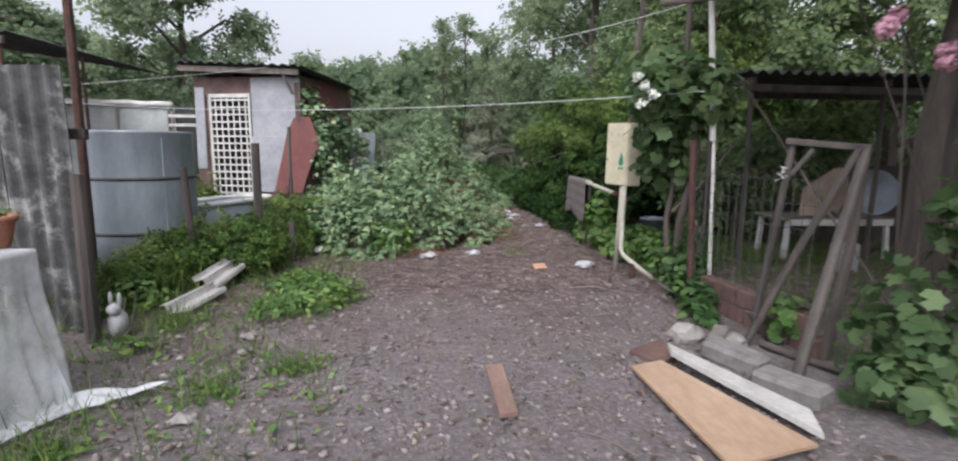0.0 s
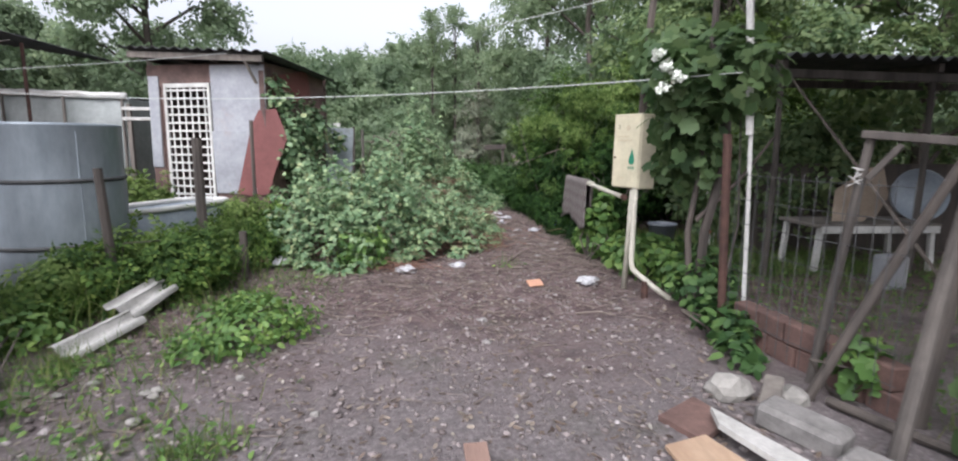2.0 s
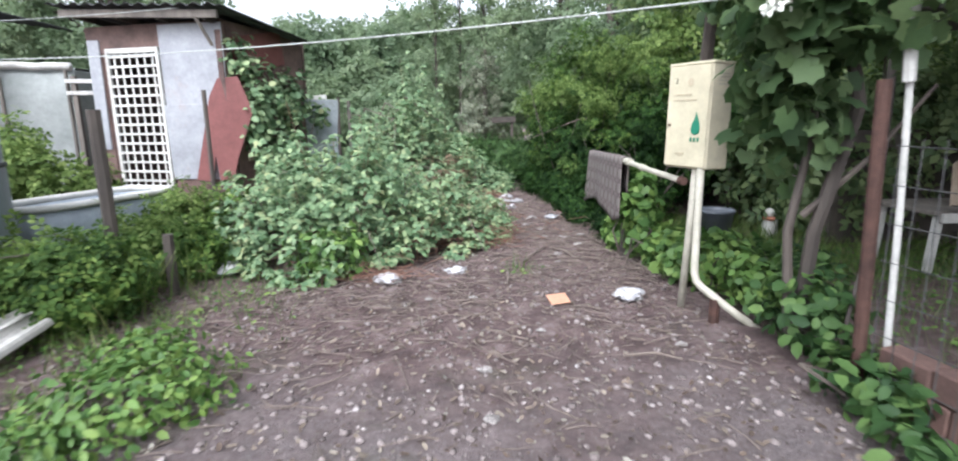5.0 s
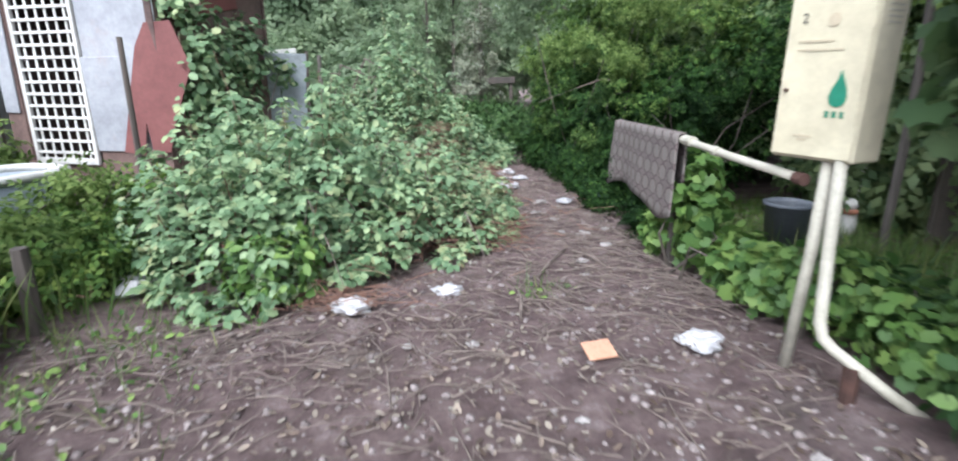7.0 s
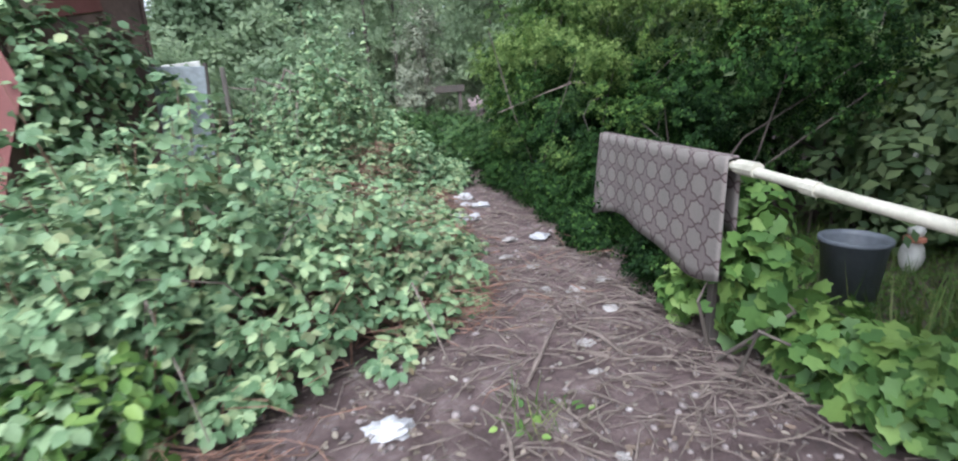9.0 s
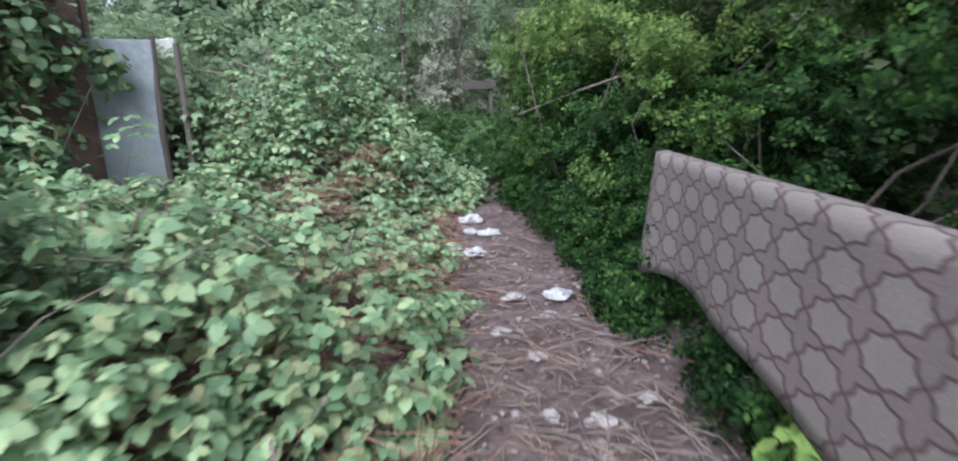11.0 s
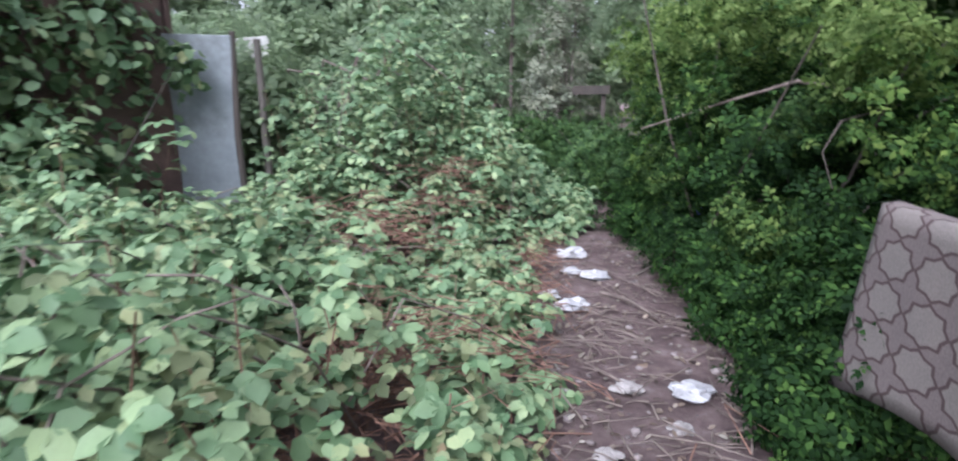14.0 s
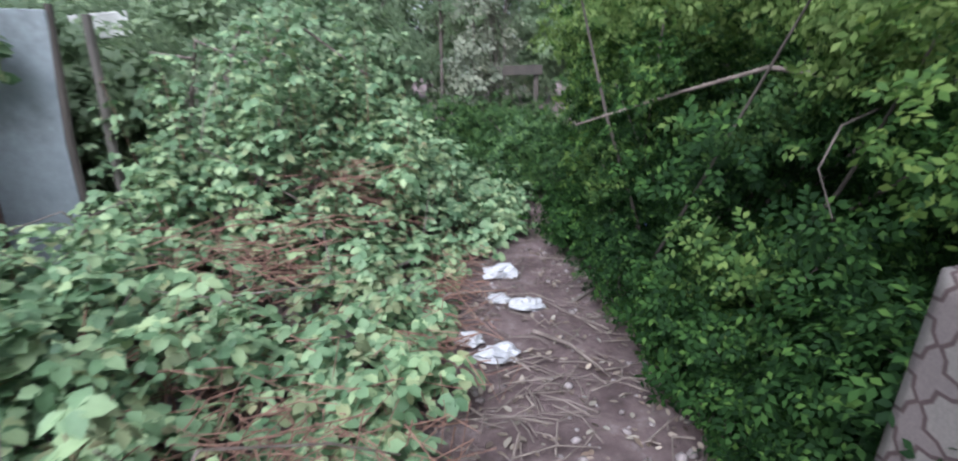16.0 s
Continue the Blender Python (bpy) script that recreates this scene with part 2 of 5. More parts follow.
def carpet_mat():
    """Woven rug: pale eight-pointed stars and crosses parted by brown lines."""
    m, nt, b = material("rug_weave", 0.95)
    tc = nt.nodes.new("ShaderNodeTexCoord")

    def vmath(op, a, c=None):
        n = nt.nodes.new("ShaderNodeVectorMath")
        n.operation = op
        nt.links.new(a, n.inputs[0])
        if c is not None:
            n.inputs[1].default_value = c
        return n

    def calc(op, a, c):
        n = nt.nodes.new("ShaderNodeMath")
        n.operation = op
        for k, q in enumerate((a, c)):
            if isinstance(q, float):
                n.inputs[k].default_value = q
            else:
                nt.links.new(q, n.inputs[k])
        return n.outputs["Value"]

    # stars: two squares laid over each other at 45 degrees; crosses fill the rest
    u = vmath("ADD", vmath("MULTIPLY", tc.outputs["UV"], (4.76, 7.4, 0)).outputs["Vector"], (0.3, 0.42, 0))
    f = vmath("SUBTRACT", vmath("FRACTION", u.outputs["Vector"]).outputs["Vector"], (0.5, 0.5, 0))
    sep = nt.nodes.new("ShaderNodeSeparateXYZ")
    nt.links.new(vmath("ABSOLUTE", f.outputs["Vector"]).outputs["Vector"], sep.inputs["Vector"])
    upright = calc("MAXIMUM", sep.outputs["X"], sep.outputs["Y"])
    tilted = calc("MULTIPLY", calc("ADD", sep.outputs["X"], sep.outputs["Y"]), 0.7071)
    star = calc("ADD", calc("MULTIPLY", calc("MINIMUM", upright, tilted), 0.75), calc("MULTIPLY", vmath("LENGTH", f.outputs["Vector"]).outputs["Value"], 0.25))
    cells = ramp(nt, star, [(0.328, (0.2, 0.177, 0.16)), (0.347, (0.07, 0.045, 0.043)), (0.392, (0.07, 0.045, 0.043)), (0.41, (0.165, 0.136, 0.128))])
    weave = noise_tex(nt, 120, 2)
    cells = mix(nt, 0.5, cells, ramp(nt, weave, [(0.3, (0.6, 0.6, 0.6)), (0.7, (1, 1, 1))]), "MULTIPLY")
    stain = noise_tex(nt, 3, 4)
    cells = mix(nt, 0.5, cells, ramp(nt, stain, [(0.3, (0.7, 0.7, 0.72)), (0.7, (1.05, 1, 1))]), "MULTIPLY")
    nt.links.new(cells, b.inputs["Base Color"])
    bump(nt, b, weave, 0.5, 0.004)
    return m


M_rug = carpet_mat()


def film_mat():
    m, nt, b = material("clear_film", 0.25)
    b.inputs["Base Color"].default_value = (0.8, 0.82, 0.83, 1)
    haze = ramp(nt, noise_tex(nt, 3.5, 5), [(0.3, (0.25, 0.25, 0.25)), (0.7, (0.72, 0.72, 0.72))])
    nt.links.new(haze, b.inputs["Alpha"])
    bump(nt, b, noise_tex(nt, 14, 4), 0.5, 0.02)
    return m


M_film = film_mat()

# ---- geometry helpers ----
R = np.random.default_rng(7)


class Geo:
    """Vertices and faces of one mesh."""
    def __init__(self):
        self.v, self.f = [], []

    def add(self, verts, faces):
        n = len(self.v)
        self.v += [tuple(p) for p in verts]
        self.f += [tuple(i + n for i in q) for q in faces]
        return self

    def box(self, size, m=None, bevel=0.006):
        b = bmesh.new()
        bmesh.ops.create_cube(b, size=1)
        bmesh.ops.scale(b, vec=size, verts=b.verts)
        if bevel:
            bmesh.ops.bevel(b, geom=list(b.edges), offset=min(bevel, min(size) * 0.3), segments=1, affect="EDGES")
        m = m or Matrix()
        b.verts.index_update()
        self.add([m @ q.co for q in b.verts], [[q.index for q in f.verts] for f in b.faces])
        b.free()
        return self

    def beam(self, a, c, w, h, bevel=0.005, roll=0):
        """A squared bar from a to c."""
        a, c = Vector(a), Vector(c)
        turn = (c - a).to_track_quat("Z", "Y").to_matrix().to_4x4()
        return self.box((w, h, (c - a).length), Matrix.Translation((a + c) / 2) @ turn @ pose(0, 0, 0, 0, 0, roll), bevel)

    def tube(self, pts, r0, r1=None, n=7, wob=0.0):
        r1 = r0 if r1 is None else r1
        pts = [Vector(p) for p in pts]
        vs, fs, k = [], [], len(pts)
        for i, p in enumerate(pts):
            d = (pts[min(i + 1, k - 1)] - pts[max(i - 1, 0)]).normalized()
            u = d.orthogonal().normalized() if abs(d.z) > 0.95 else d.cross(Vector((0, 0, 1))).normalized()
            w = d.cross(u)
            r = r0 + (r1 - r0) * i / max(k - 1, 1)
            for j in range(n):
                t = 2 * math.pi * j / n
                rr = r * (1 + wob * (R.random() - 0.5))
                vs.append(p + u * math.cos(t) * rr + w * math.sin(t) * rr)
        for i in range(k - 1):
            for j in range(n):
                fs.append((i * n + j, i * n + (j + 1) % n, (i + 1) * n + (j + 1) % n, (i + 1) * n + j))
        fs += [tuple(range(n - 1, -1, -1)), tuple((k - 1) * n + j for j in range(n))]
        return self.add(vs, fs)

    def lathe(self, rings, n=24, m=None):
        """rings of (radius, z), from bottom to top."""
        m = m or Matrix()
        vs, fs = [], []
        for r, z in rings:
            vs += [m @ Vector((r * math.cos(2 * math.pi * j / n), r * math.sin(2 * math.pi * j / n), z)) for j in range(n)]
        for i in range(len(rings) - 1):
            for j in range(n):
                fs.append((i * n + j, i * n + (j + 1) % n, (i + 1) * n + (j + 1) % n, (i + 1) * n + j))
        fs += [tuple(range(n - 1, -1, -1)), tuple((len(rings) - 1) * n + j for j in range(n))]
        return self.add(vs, fs)

    def slab(self, outline, m, thick):
        """A flat polygon (x, y) given a thickness along z of m."""
        n = len(outline)
        vs = [m @ Vector((x, y, -thick / 2)) for x, y in outline] + [m @ Vector((x, y, thick / 2)) for x, y in outline]
        fs = [tuple(range(n - 1, -1, -1)), tuple(range(n, 2 * n))] + [(i, (i + 1) % n, n + (i + 1) % n, n + i) for i in range(n)]
        return self.add(vs, fs)

    def lump(self, c, size, rough=0.25, seed=0):
        """An uneven stone or crumpled lump."""
        b = bmesh.new()
        bmesh.ops.create_icosphere(b, subdivisions=2, radius=1)
        for q in b.verts:
            k = 1 + rough * noise.noise(q.co * 1.7 + Vector((seed * 3.1, seed, 0))) + rough * 0.6 * noise.noise(q.co * 4 + Vector((seed, 0, 5)))
            q.co = Vector((q.co.x * k * size[0], q.co.y * k * size[1], q.co.z * k * size[2])) + Vector(c)
        b.verts.index_update()
        self.add([q.co for q in b.verts], [[q.index for q in f.verts] for f in b.faces])
        b.free()
        return self


def part(name, geo, mat, parent=None, label="", smooth=False):
    me = bpy.data.meshes.new(name)
    me.from_pydata(geo.v, [], geo.f)
    me.materials.append(mat)
    if smooth:
        me.polygons.foreach_set("use_smooth", [True] * len(me.polygons))
    ob = new(name, me)
    if parent:
        ob.parent = parent
    if label:
        ob["label"] = label
    return ob


def thing(name, label, category, at=(0, 0, 0), group="", kind="", rz=0):
    """An empty at the base of a thing; its parts are given in the thing's own axes."""
    ob = new(name)
    ob.empty_display_size = 0.1
    ob.matrix_world = pose(*at, 0, 0, rz)
    return tagged(ob, label, category, group, kind)


def solo(name, geo, mat, label, category="", group="", kind="", smooth=False):
    return tagged(part(name, geo, mat, None, "", smooth), label, category, group, kind)


def tri_mesh(name, verts, tris, mat, parent=None):
    """A mesh from arrays of corners and triangles."""
    me = bpy.data.meshes.new(name)
    me.vertices.add(len(verts))
    me.vertices.foreach_set("co", np.ascontiguousarray(verts, dtype=np.float32).ravel())
    me.loops.add(tris.size)
    me.loops.foreach_set("vertex_index", np.ascontiguousarray(tris, dtype=np.int32).ravel())
    me.polygons.add(len(tris))
    me.polygons.foreach_set("loop_start", np.arange(0, tris.size, 3, dtype=np.int32))
    me.update(calc_edges=True)
    me.materials.append(mat)
    ob = new(name, me)
    if parent:
        ob.parent = parent
    return ob


def leaflet(width=0.62, fold=0.16, droop=0.15):
    """One leaf along +y, length 1."""
    v = [(0, 0, 0), (-width * 0.42, 0.25, fold * 0.6), (width * 0.42, 0.25, fold * 0.6), (-width * 0.43, 0.66, fold * 0.5 - droop * 0.4), (width * 0.43, 0.66, fold * 0.5 - droop * 0.4),
         (0, 1, -droop), (0, 0.25, 0), (0, 0.66, -droop * 0.4)]
    t = [(0, 6, 1), (0, 2, 6), (1, 6, 7), (1, 7, 3), (6, 2, 4), (6, 4, 7), (3, 7, 5), (7, 4, 5)]
    return np.array(v), np.array(t)


def small_leaf():
    return np.array([(0, 0, 0), (-0.28, 0.5, 0.06), (0.28, 0.5, 0.06), (0, 1, -0.1)]), np.array([(0, 2, 1), (1, 2, 3)])


def lobed():
    """A vine leaf with five points."""
    v = [(0, 0.3, 0.0)]
    for k, (a, r) in enumerate([(-150, 0.46), (-120, 0.44), (-95, 0.6), (-66, 0.55), (-45, 0.71), (-24, 0.6), (0, 0.82), (24, 0.6), (45, 0.71), (66, 0.55), (95, 0.6), (120, 0.44), (150, 0.46)]):
        v.append((r * math.sin(radians(a)), 0.3 + r * math.cos(radians(a)), -0.12 * r + 0.05 * (k % 2)))
    t = [(0, k + 1, k) for k in range(1, 13)]
    return np.array(v), np.array(t)


def combine(parts):
    vs, ts, n = [], [], 0
    for v, t in parts:
        vs.append(v), ts.append(t + n)
        n += len(v)
    return np.concatenate(vs), np.concatenate(ts)


def turned(v, deg, tilt=0.0, shift=(0, 0, 0), scale=1.0):
    c, s = math.cos(radians(deg)), math.sin(radians(deg))
    ct, st = math.cos(radians(tilt)), math.sin(radians(tilt))
    w = v * scale
    w = np.stack([w[:, 0], w[:, 1] * ct - w[:, 2] * st, w[:, 1] * st + w[:, 2] * ct], 1)
    return np.stack([w[:, 0] * c - w[:, 1] * s, w[:, 0] * s + w[:, 1] * c, w[:, 2]], 1) + np.array(shift)


def trefoil():
    """Three leaflets on a stalk, as brambles have them."""
    lv, lt = leaflet(0.78)
    return combine([(turned(lv, 0, -8, (0, 0.35, 0), 1.0), lt), (turned(lv, 72, -8, (0, 0.3, 0), 0.85), lt), (turned(lv, -72, -8, (0, 0.3, 0), 0.85), lt)])


def sprig(n=6, spread=0.5):
    """A little spray of leaves, set alternately along a twig."""
    lv, lt = small_leaf()
    return combine([(turned(lv, (50 if i % 2 else -50) + 12 * math.sin(i * 2.3), 15 * math.cos(i * 1.7), (0, i / n, 0), spread), lt) for i in range(n)] + [(turned(lv, 0, 0, (0, 0.95, 0), spread), lt)])


def blade():
    return np.array([(-0.018, 0, 0), (0.018, 0, 0), (-0.012, 0.12, 0.55), (0.012, 0.12, 0.55), (0, 0.35, 1.0)]), np.array([(0, 1, 3), (0, 3, 2), (2, 3, 4)])


def strew(name, template, pos, normal, size, mat, parent=None, tilt=0.5):
    """Copies of a template laid at many points, facing roughly along the normals, in one mesh."""
    v, t = template
    n = len(pos)
    nz = normal + tilt * R.normal(size=(n, 3))
    nz /= np.linalg.norm(nz, axis=1, keepdims=True) + 1e-9
    a = R.normal(size=(n, 3))
    y = a - nz * np.sum(a * nz, axis=1, keepdims=True)
    y /= np.linalg.norm(y, axis=1, keepdims=True) + 1e-9
    x = np.cross(y, nz)
    s = np.broadcast_to(np.asarray(size, dtype=float), (n,))[:, None, None]
    w = (v[None, :, 0, None] * x[:, None] + v[None, :, 1, None] * y[:, None] + v[None, :, 2, None] * nz[:, None]) * s + pos[:, None]
    tris = (t[None] + (np.arange(n) * len(v))[:, None, None]).reshape(-1, 3)
    return tri_mesh(name, w.reshape(-1, 3), tris, mat, parent)


def hills(x, y, seed=0.0, scale=1.0):
    """Smooth made-up unevenness between about -1 and 1."""
    x, y = x * scale, y * scale
    return (np.sin(x * 1.3 + seed) * np.cos(y * 1.7 - seed * 0.7) + 0.6 * np.sin(2.9 * x - 1.1 * y + seed * 2) + 0.4 * np.cos(4.7 * y + 2.3 * x + seed * 3) + 0.3 * np.sin(7.9 * x + 5.3 * y + seed)) / 2.3


def puff(centre, radii, n, hollow=0.55):
    """Points in the outer part of an uneven rounded mass, with the way out."""
    d = R.normal(size=(n, 3))
    d /= np.linalg.norm(d, axis=1, keepdims=True)
    k = 1 + 0.28 * hills(d[:, 0] * 3 + centre[0], d[:, 1] * 3 + d[:, 2] * 4 + centre[1], centre[0] * 1.7) + 0.1 * R.normal(size=n)
    r = hollow + (1 - hollow) * R.random(n) ** 0.6
    return np.array(centre) + d * np.array(radii) * (k * r)[:, None], d


# ---- ground ----
def ground_z(x, y):
    return 0.02 * hills(x, y, 1.0, 0.9) + 0.008 * hills(x, y, 4.0, 4.0)


def build_ground():
    xs = np.concatenate([-np.geomspace(400, 6.2, 24), np.linspace(-6, 5, 184), np.geomspace(5.2, 400, 24)])
    ys = np.concatenate([-np.geomspace(400, 0.3, 24), np.linspace(0, 16, 267), np.geomspace(16.2, 400, 24)])
    X, Y = np.meshgrid(xs, ys)
    near = np.exp(-np.maximum(0, np.hypot(X, Y - 8) - 12) / 10)
    Z = (ground_z(X, Y) + 0.006 * R.normal(size=X.shape)) * near
    nx, ny = len(xs), len(ys)
    i = (np.arange(ny - 1)[:, None] * nx + np.arange(nx - 1)[None]).ravel()
    tris = np.concatenate([np.stack([i, i + 1, i + nx + 1], 1), np.stack([i, i + nx + 1, i + nx], 1)])
    g = tri_mesh("ground", np.stack([X, Y, Z], -1).reshape(-1, 3), tris, M_ground)
    g.data.polygons.foreach_set("use_smooth", [True] * len(g.data.polygons))
    tagged(g, "bare brown soil and grey gravel yard with litter", "ground", kind="structure")


build_ground()
# ---- shack ----
def corrugated(w, d, waves, amp, thick=0.006):
    """A wavy sheet in x and y, waves across x, in its own axes."""
    g, n = Geo(), int(waves * 8)
    vs = []
    for s in (0, thick):
        for y in (0, d):
            vs += [(w * i / n, y, amp * math.sin(2 * math.pi * waves * i / n) + s) for i in range(n + 1)]
    k = n + 1
    fs = []
    for i in range(n):
        fs += [(i, i + k, i + k + 1, i + 1), (2 * k + i, 2 * k + i + 1, 3 * k + i + 1, 3 * k + i), (i, i + 1, 2 * k + i + 1, 2 * k + i), (k + i, 3 * k + i, 3 * k + i + 1, k + i + 1)]
    fs += [(0, 2 * k, 3 * k, k), (k - 1, 2 * k - 1, 4 * k - 1, 3 * k - 1)]
    return g.add(vs, fs)


def moved(g, m):
    g.v = [tuple(m @ Vector(p)) for p in g.v]
    return g


def build_shack():
    s = thing("shack", "small weathered shack clad in grey sheet and red-brown boards", "shed", (-5.12, 11.55, 0), rz=-16)
    W, D, H = 2.2, 1.9, 2.68
    for size, at in (((W, 0.05, 0.36), (W / 2, 0.03, H - 0.18)), ((W, 0.05, 0.45), (W / 2, 0.03, 0.225)), ((0.24, 0.05, 1.87), (0.12, 0.03, 1.387)), ((0.06, 0.05, 1.87), (0.285, 0.03, 1.387)), ((0.98, 0.05, 1.87), (1.71, 0.03, 1.387)),
                     ((0.05, D - 0.05, H), (W - 0.03, D / 2 + 0.06, H / 2)), ((0.05, D - 0.05, H), (0.03, D / 2 + 0.06, H / 2)), ((W, 0.05, H), (W / 2, D + 0.09, H / 2))):
        part("wall", Geo().box(size, pose(*at)), M_brown, s)
    part("floor_slab", Geo().box((W, D, 0.05), pose(W / 2, D / 2, 0.0)), M_black, s)
    part("sheet_panel", Geo().box((0.2, 0.02, 1.5), pose(0.12, -0.01, 1.75, 0, 1, 0)), M_sheet, s, "narrow grey sheet panel")
    for k, (x, z, w, h, r) in enumerate([(1.71, 2.09, 0.98, 1.12, 0.5), (1.68, 1.1, 0.94, 1.02, -0.7)]):
        part("sheet_panel", Geo().box((w, 0.018, h), pose(x, -0.012 - 0.012 * k, z, 1, r, 0)), M_sheet, s, "large dented grey sheet panel")
    part("corner_board", Geo().box((0.09, 0.03, 2.4), pose(W - 0.05, -0.02, 1.35)), M_brown, s)
    part("gable_board", Geo().box((0.02, 1.2, 0.5), pose(W + 0.01, 0.75, 2.35, 12, 0, 0)), M_red, s, "faded red board under the eave")
    # lattice door
    door = part("door", Geo().box((0.05, 0.045, 1.95), pose(0.36, -0.02, 1.4)).box((0.05, 0.045, 1.95), pose(1.18, -0.02, 1.4)).box((0.77, 0.045, 0.07), pose(0.77, -0.02, 2.34)).box((0.77, 0.045, 0.07), pose(0.77, -0.02, 0.46)), M_white, s, "white lattice door")
    for i in range(6):
        part("slat", Geo().box((0.032, 0.014, 1.84), pose(0.43 + 0.125 * i + 0.03, -0.012, 1.4), 0.003), M_white, door)
    for i in range(14):
        part("slat", Geo().box((0.78, 0.014, 0.032), pose(0.77, -0.028, 0.56 + 0.131 * i), 0.003), M_white, door)
    # roof
    part("fascia", Geo().beam((-0.12, -0.22, 2.83), (W + 0.12, -0.22, 2.7), 0.05, 0.1), M_wood, s, "pale weathered fascia board")
    for x in (0.1, 0.75, 1.4, 2.1):
        part("rafter", Geo().beam((x, -0.2, 2.8 - 0.055 * x), (x, D, 2.66 - 0.055 * x), 0.06, 0.08), M_darkwood, s)
    part("roof", moved(corrugated(W + 0.45, D + 0.35, 13, 0.02), pose(-0.2, -0.34, 2.935, -4.5, 3.2, 0)), M_roof, s, "dark corrugated roof")
    part("strut", Geo().beam((W - 0.12, -0.06, 2.35), (W - 0.2, -0.24, 2.7), 0.05, 0.03), M_wood, s)
    # pale bricks and posts showing on the side
    for z in (0.9, 1.35, 1.8, 2.2):
        part("brick", Geo().box((0.03, 0.42, 0.16), pose(W + 0.012, 0.5, z)), M_card, s, "pale block showing through the wall")
    return s


build_shack()
# red sheet leaning at the shack's corner
solo("metal_sheet", Geo().slab([(-0.06, -0.02), (0.17, -0.05), (0.23, 0.3), (0.27, -0.05), (0.46, -0.02), (0.55, 0.28), (0.79, 0.88), (0.62, 1.34), (0.34, 1.32), (0.21, 1.08)], pose(-3.47, 10.93, 0.62, 88, 0, -6), 0.012),
     M_red, "faded red metal sheet leaning against the shack corner", "metal sheet")
# grey sheet with its post behind the shack
pan = thing("sheet_fence", "grey-blue sheet panel with a dark post beside the shack", "fence", (-2.95, 12.75, 0), rz=8)
part("panel", Geo().box((1.0, 0.02, 1.75), pose(0.5, 0, 0.85, 2, 1, 0)), M_panel, pan)
part("post", Geo().tube([(1.03, -0.03, 0), (1.0, -0.03, 0.9), (1.02, 0, 1.75)], 0.03, 0.025), M_darkwood, pan)
part("post", Geo().tube([(1.2, 0.1, 0), (1.18, 0.1, 1.7)], 0.035, 0.03), M_wood, pan, "pale post")

# ---- tank ----
tk = thing("water_tank", "galvanised grey cylindrical water tank with dark hoops", "tank", (-3.88, 7.28, 0))
rr = 0.56
part("shell", Geo().lathe([(rr, 0.0), (rr, 0.45), (rr * 0.992, 0.5), (rr * 1.004, 1.02), (rr * 0.99, 1.1), (rr, 1.55), (rr * 1.012, 1.57), (rr * 0.95, 1.58), (rr * 0.94, 1.5)], 40), M_zinc, tk, smooth=True)
for z in (0.48, 1.07):
    part("hoop", Geo().lathe([(rr + 0.001, z - 0.018), (rr + 0.012, z - 0.012), (rr + 0.012, z + 0.012), (rr + 0.001, z + 0.018)], 40), M_band, tk, "dark hoop", smooth=True)
part("seam", Geo().beam((0.43, -0.35, 0.02), (0.43, -0.35, 1.5), 0.022, 0.006), M_zinc, tk)

# ---- posts on the weedy side ----
def post(at, h, r, mat, label, lean=(0, 0)):
    x, y = at
    g = Geo().tube([(x, y, -0.05), (x + lean[0] * 0.5, y + lean[1] * 0.5, h * 0.5), (x + lean[0], y + lean[1], h)], r, r * 0.9, 8, 0.2)
    return solo("post", g, mat, label, "post", "posts by the weeds")


post((-2.95, 4.78), 1.22, 0.055, M_darkwood, "dark weathered wooden fence post")
post((-3.0, 6.55), 1.2, 0.04, M_darkwood, "dark rotten fence post before the tank", (-0.06, 0))
post((-2.66, 7.5), 1.46, 0.055, M_darkwood, "thick dark wooden post before the lattice door")
post((-2.3, 7.6), 0.5, 0.045, M_darkwood, "short dark post among the weeds")
post((-3.9, 6.3), 0.95, 0.05, M_darkwood, "low rotten post beside the tank")
post((-3.05, 10.3), 1.75, 0.03, M_darkwood, "thin dark post before the red sheet")
post((-4.0, 6.5), 3.6, 0.045, M_rust, "tall rusty steel pole beside the sheet fence")

# old bath with white rim
tub = thing("bathtub", "old white-rimmed bathtub half hidden in weeds", "bathtub", (-3.52, 8.66, 0), rz=72)
def tub_ring(w, d, z, n=28):
    return [(math.copysign(abs(math.cos(a)) ** 0.5, math.cos(a)) * w / 2, math.copysign(abs(math.sin(a)) ** 0.5, math.sin(a)) * d / 2, z) for a in [2 * math.pi * i / n for i in range(n)]]
rings = [tub_ring(1.1, 0.45, 0.05), tub_ring(1.45, 0.6, 0.35), tub_ring(1.55, 0.66, 0.64), tub_ring(1.44, 0.55, 0.64), tub_ring(1.3, 0.45, 0.3), tub_ring(1.0, 0.3, 0.15)]
g = Geo()
for r in rings:
    g.v += r
n = 28
g.f = [(i * n + j, i * n + (j + 1) % n, (i + 1) * n + (j + 1) % n, (i + 1) * n + j) for i in range(5) for j in range(n)] + [tuple(range(n - 1, -1, -1)), tuple(5 * n + j for j in range(n))]
part("basin", g, M_pale, tub, "grey-blue enamel basin", True)
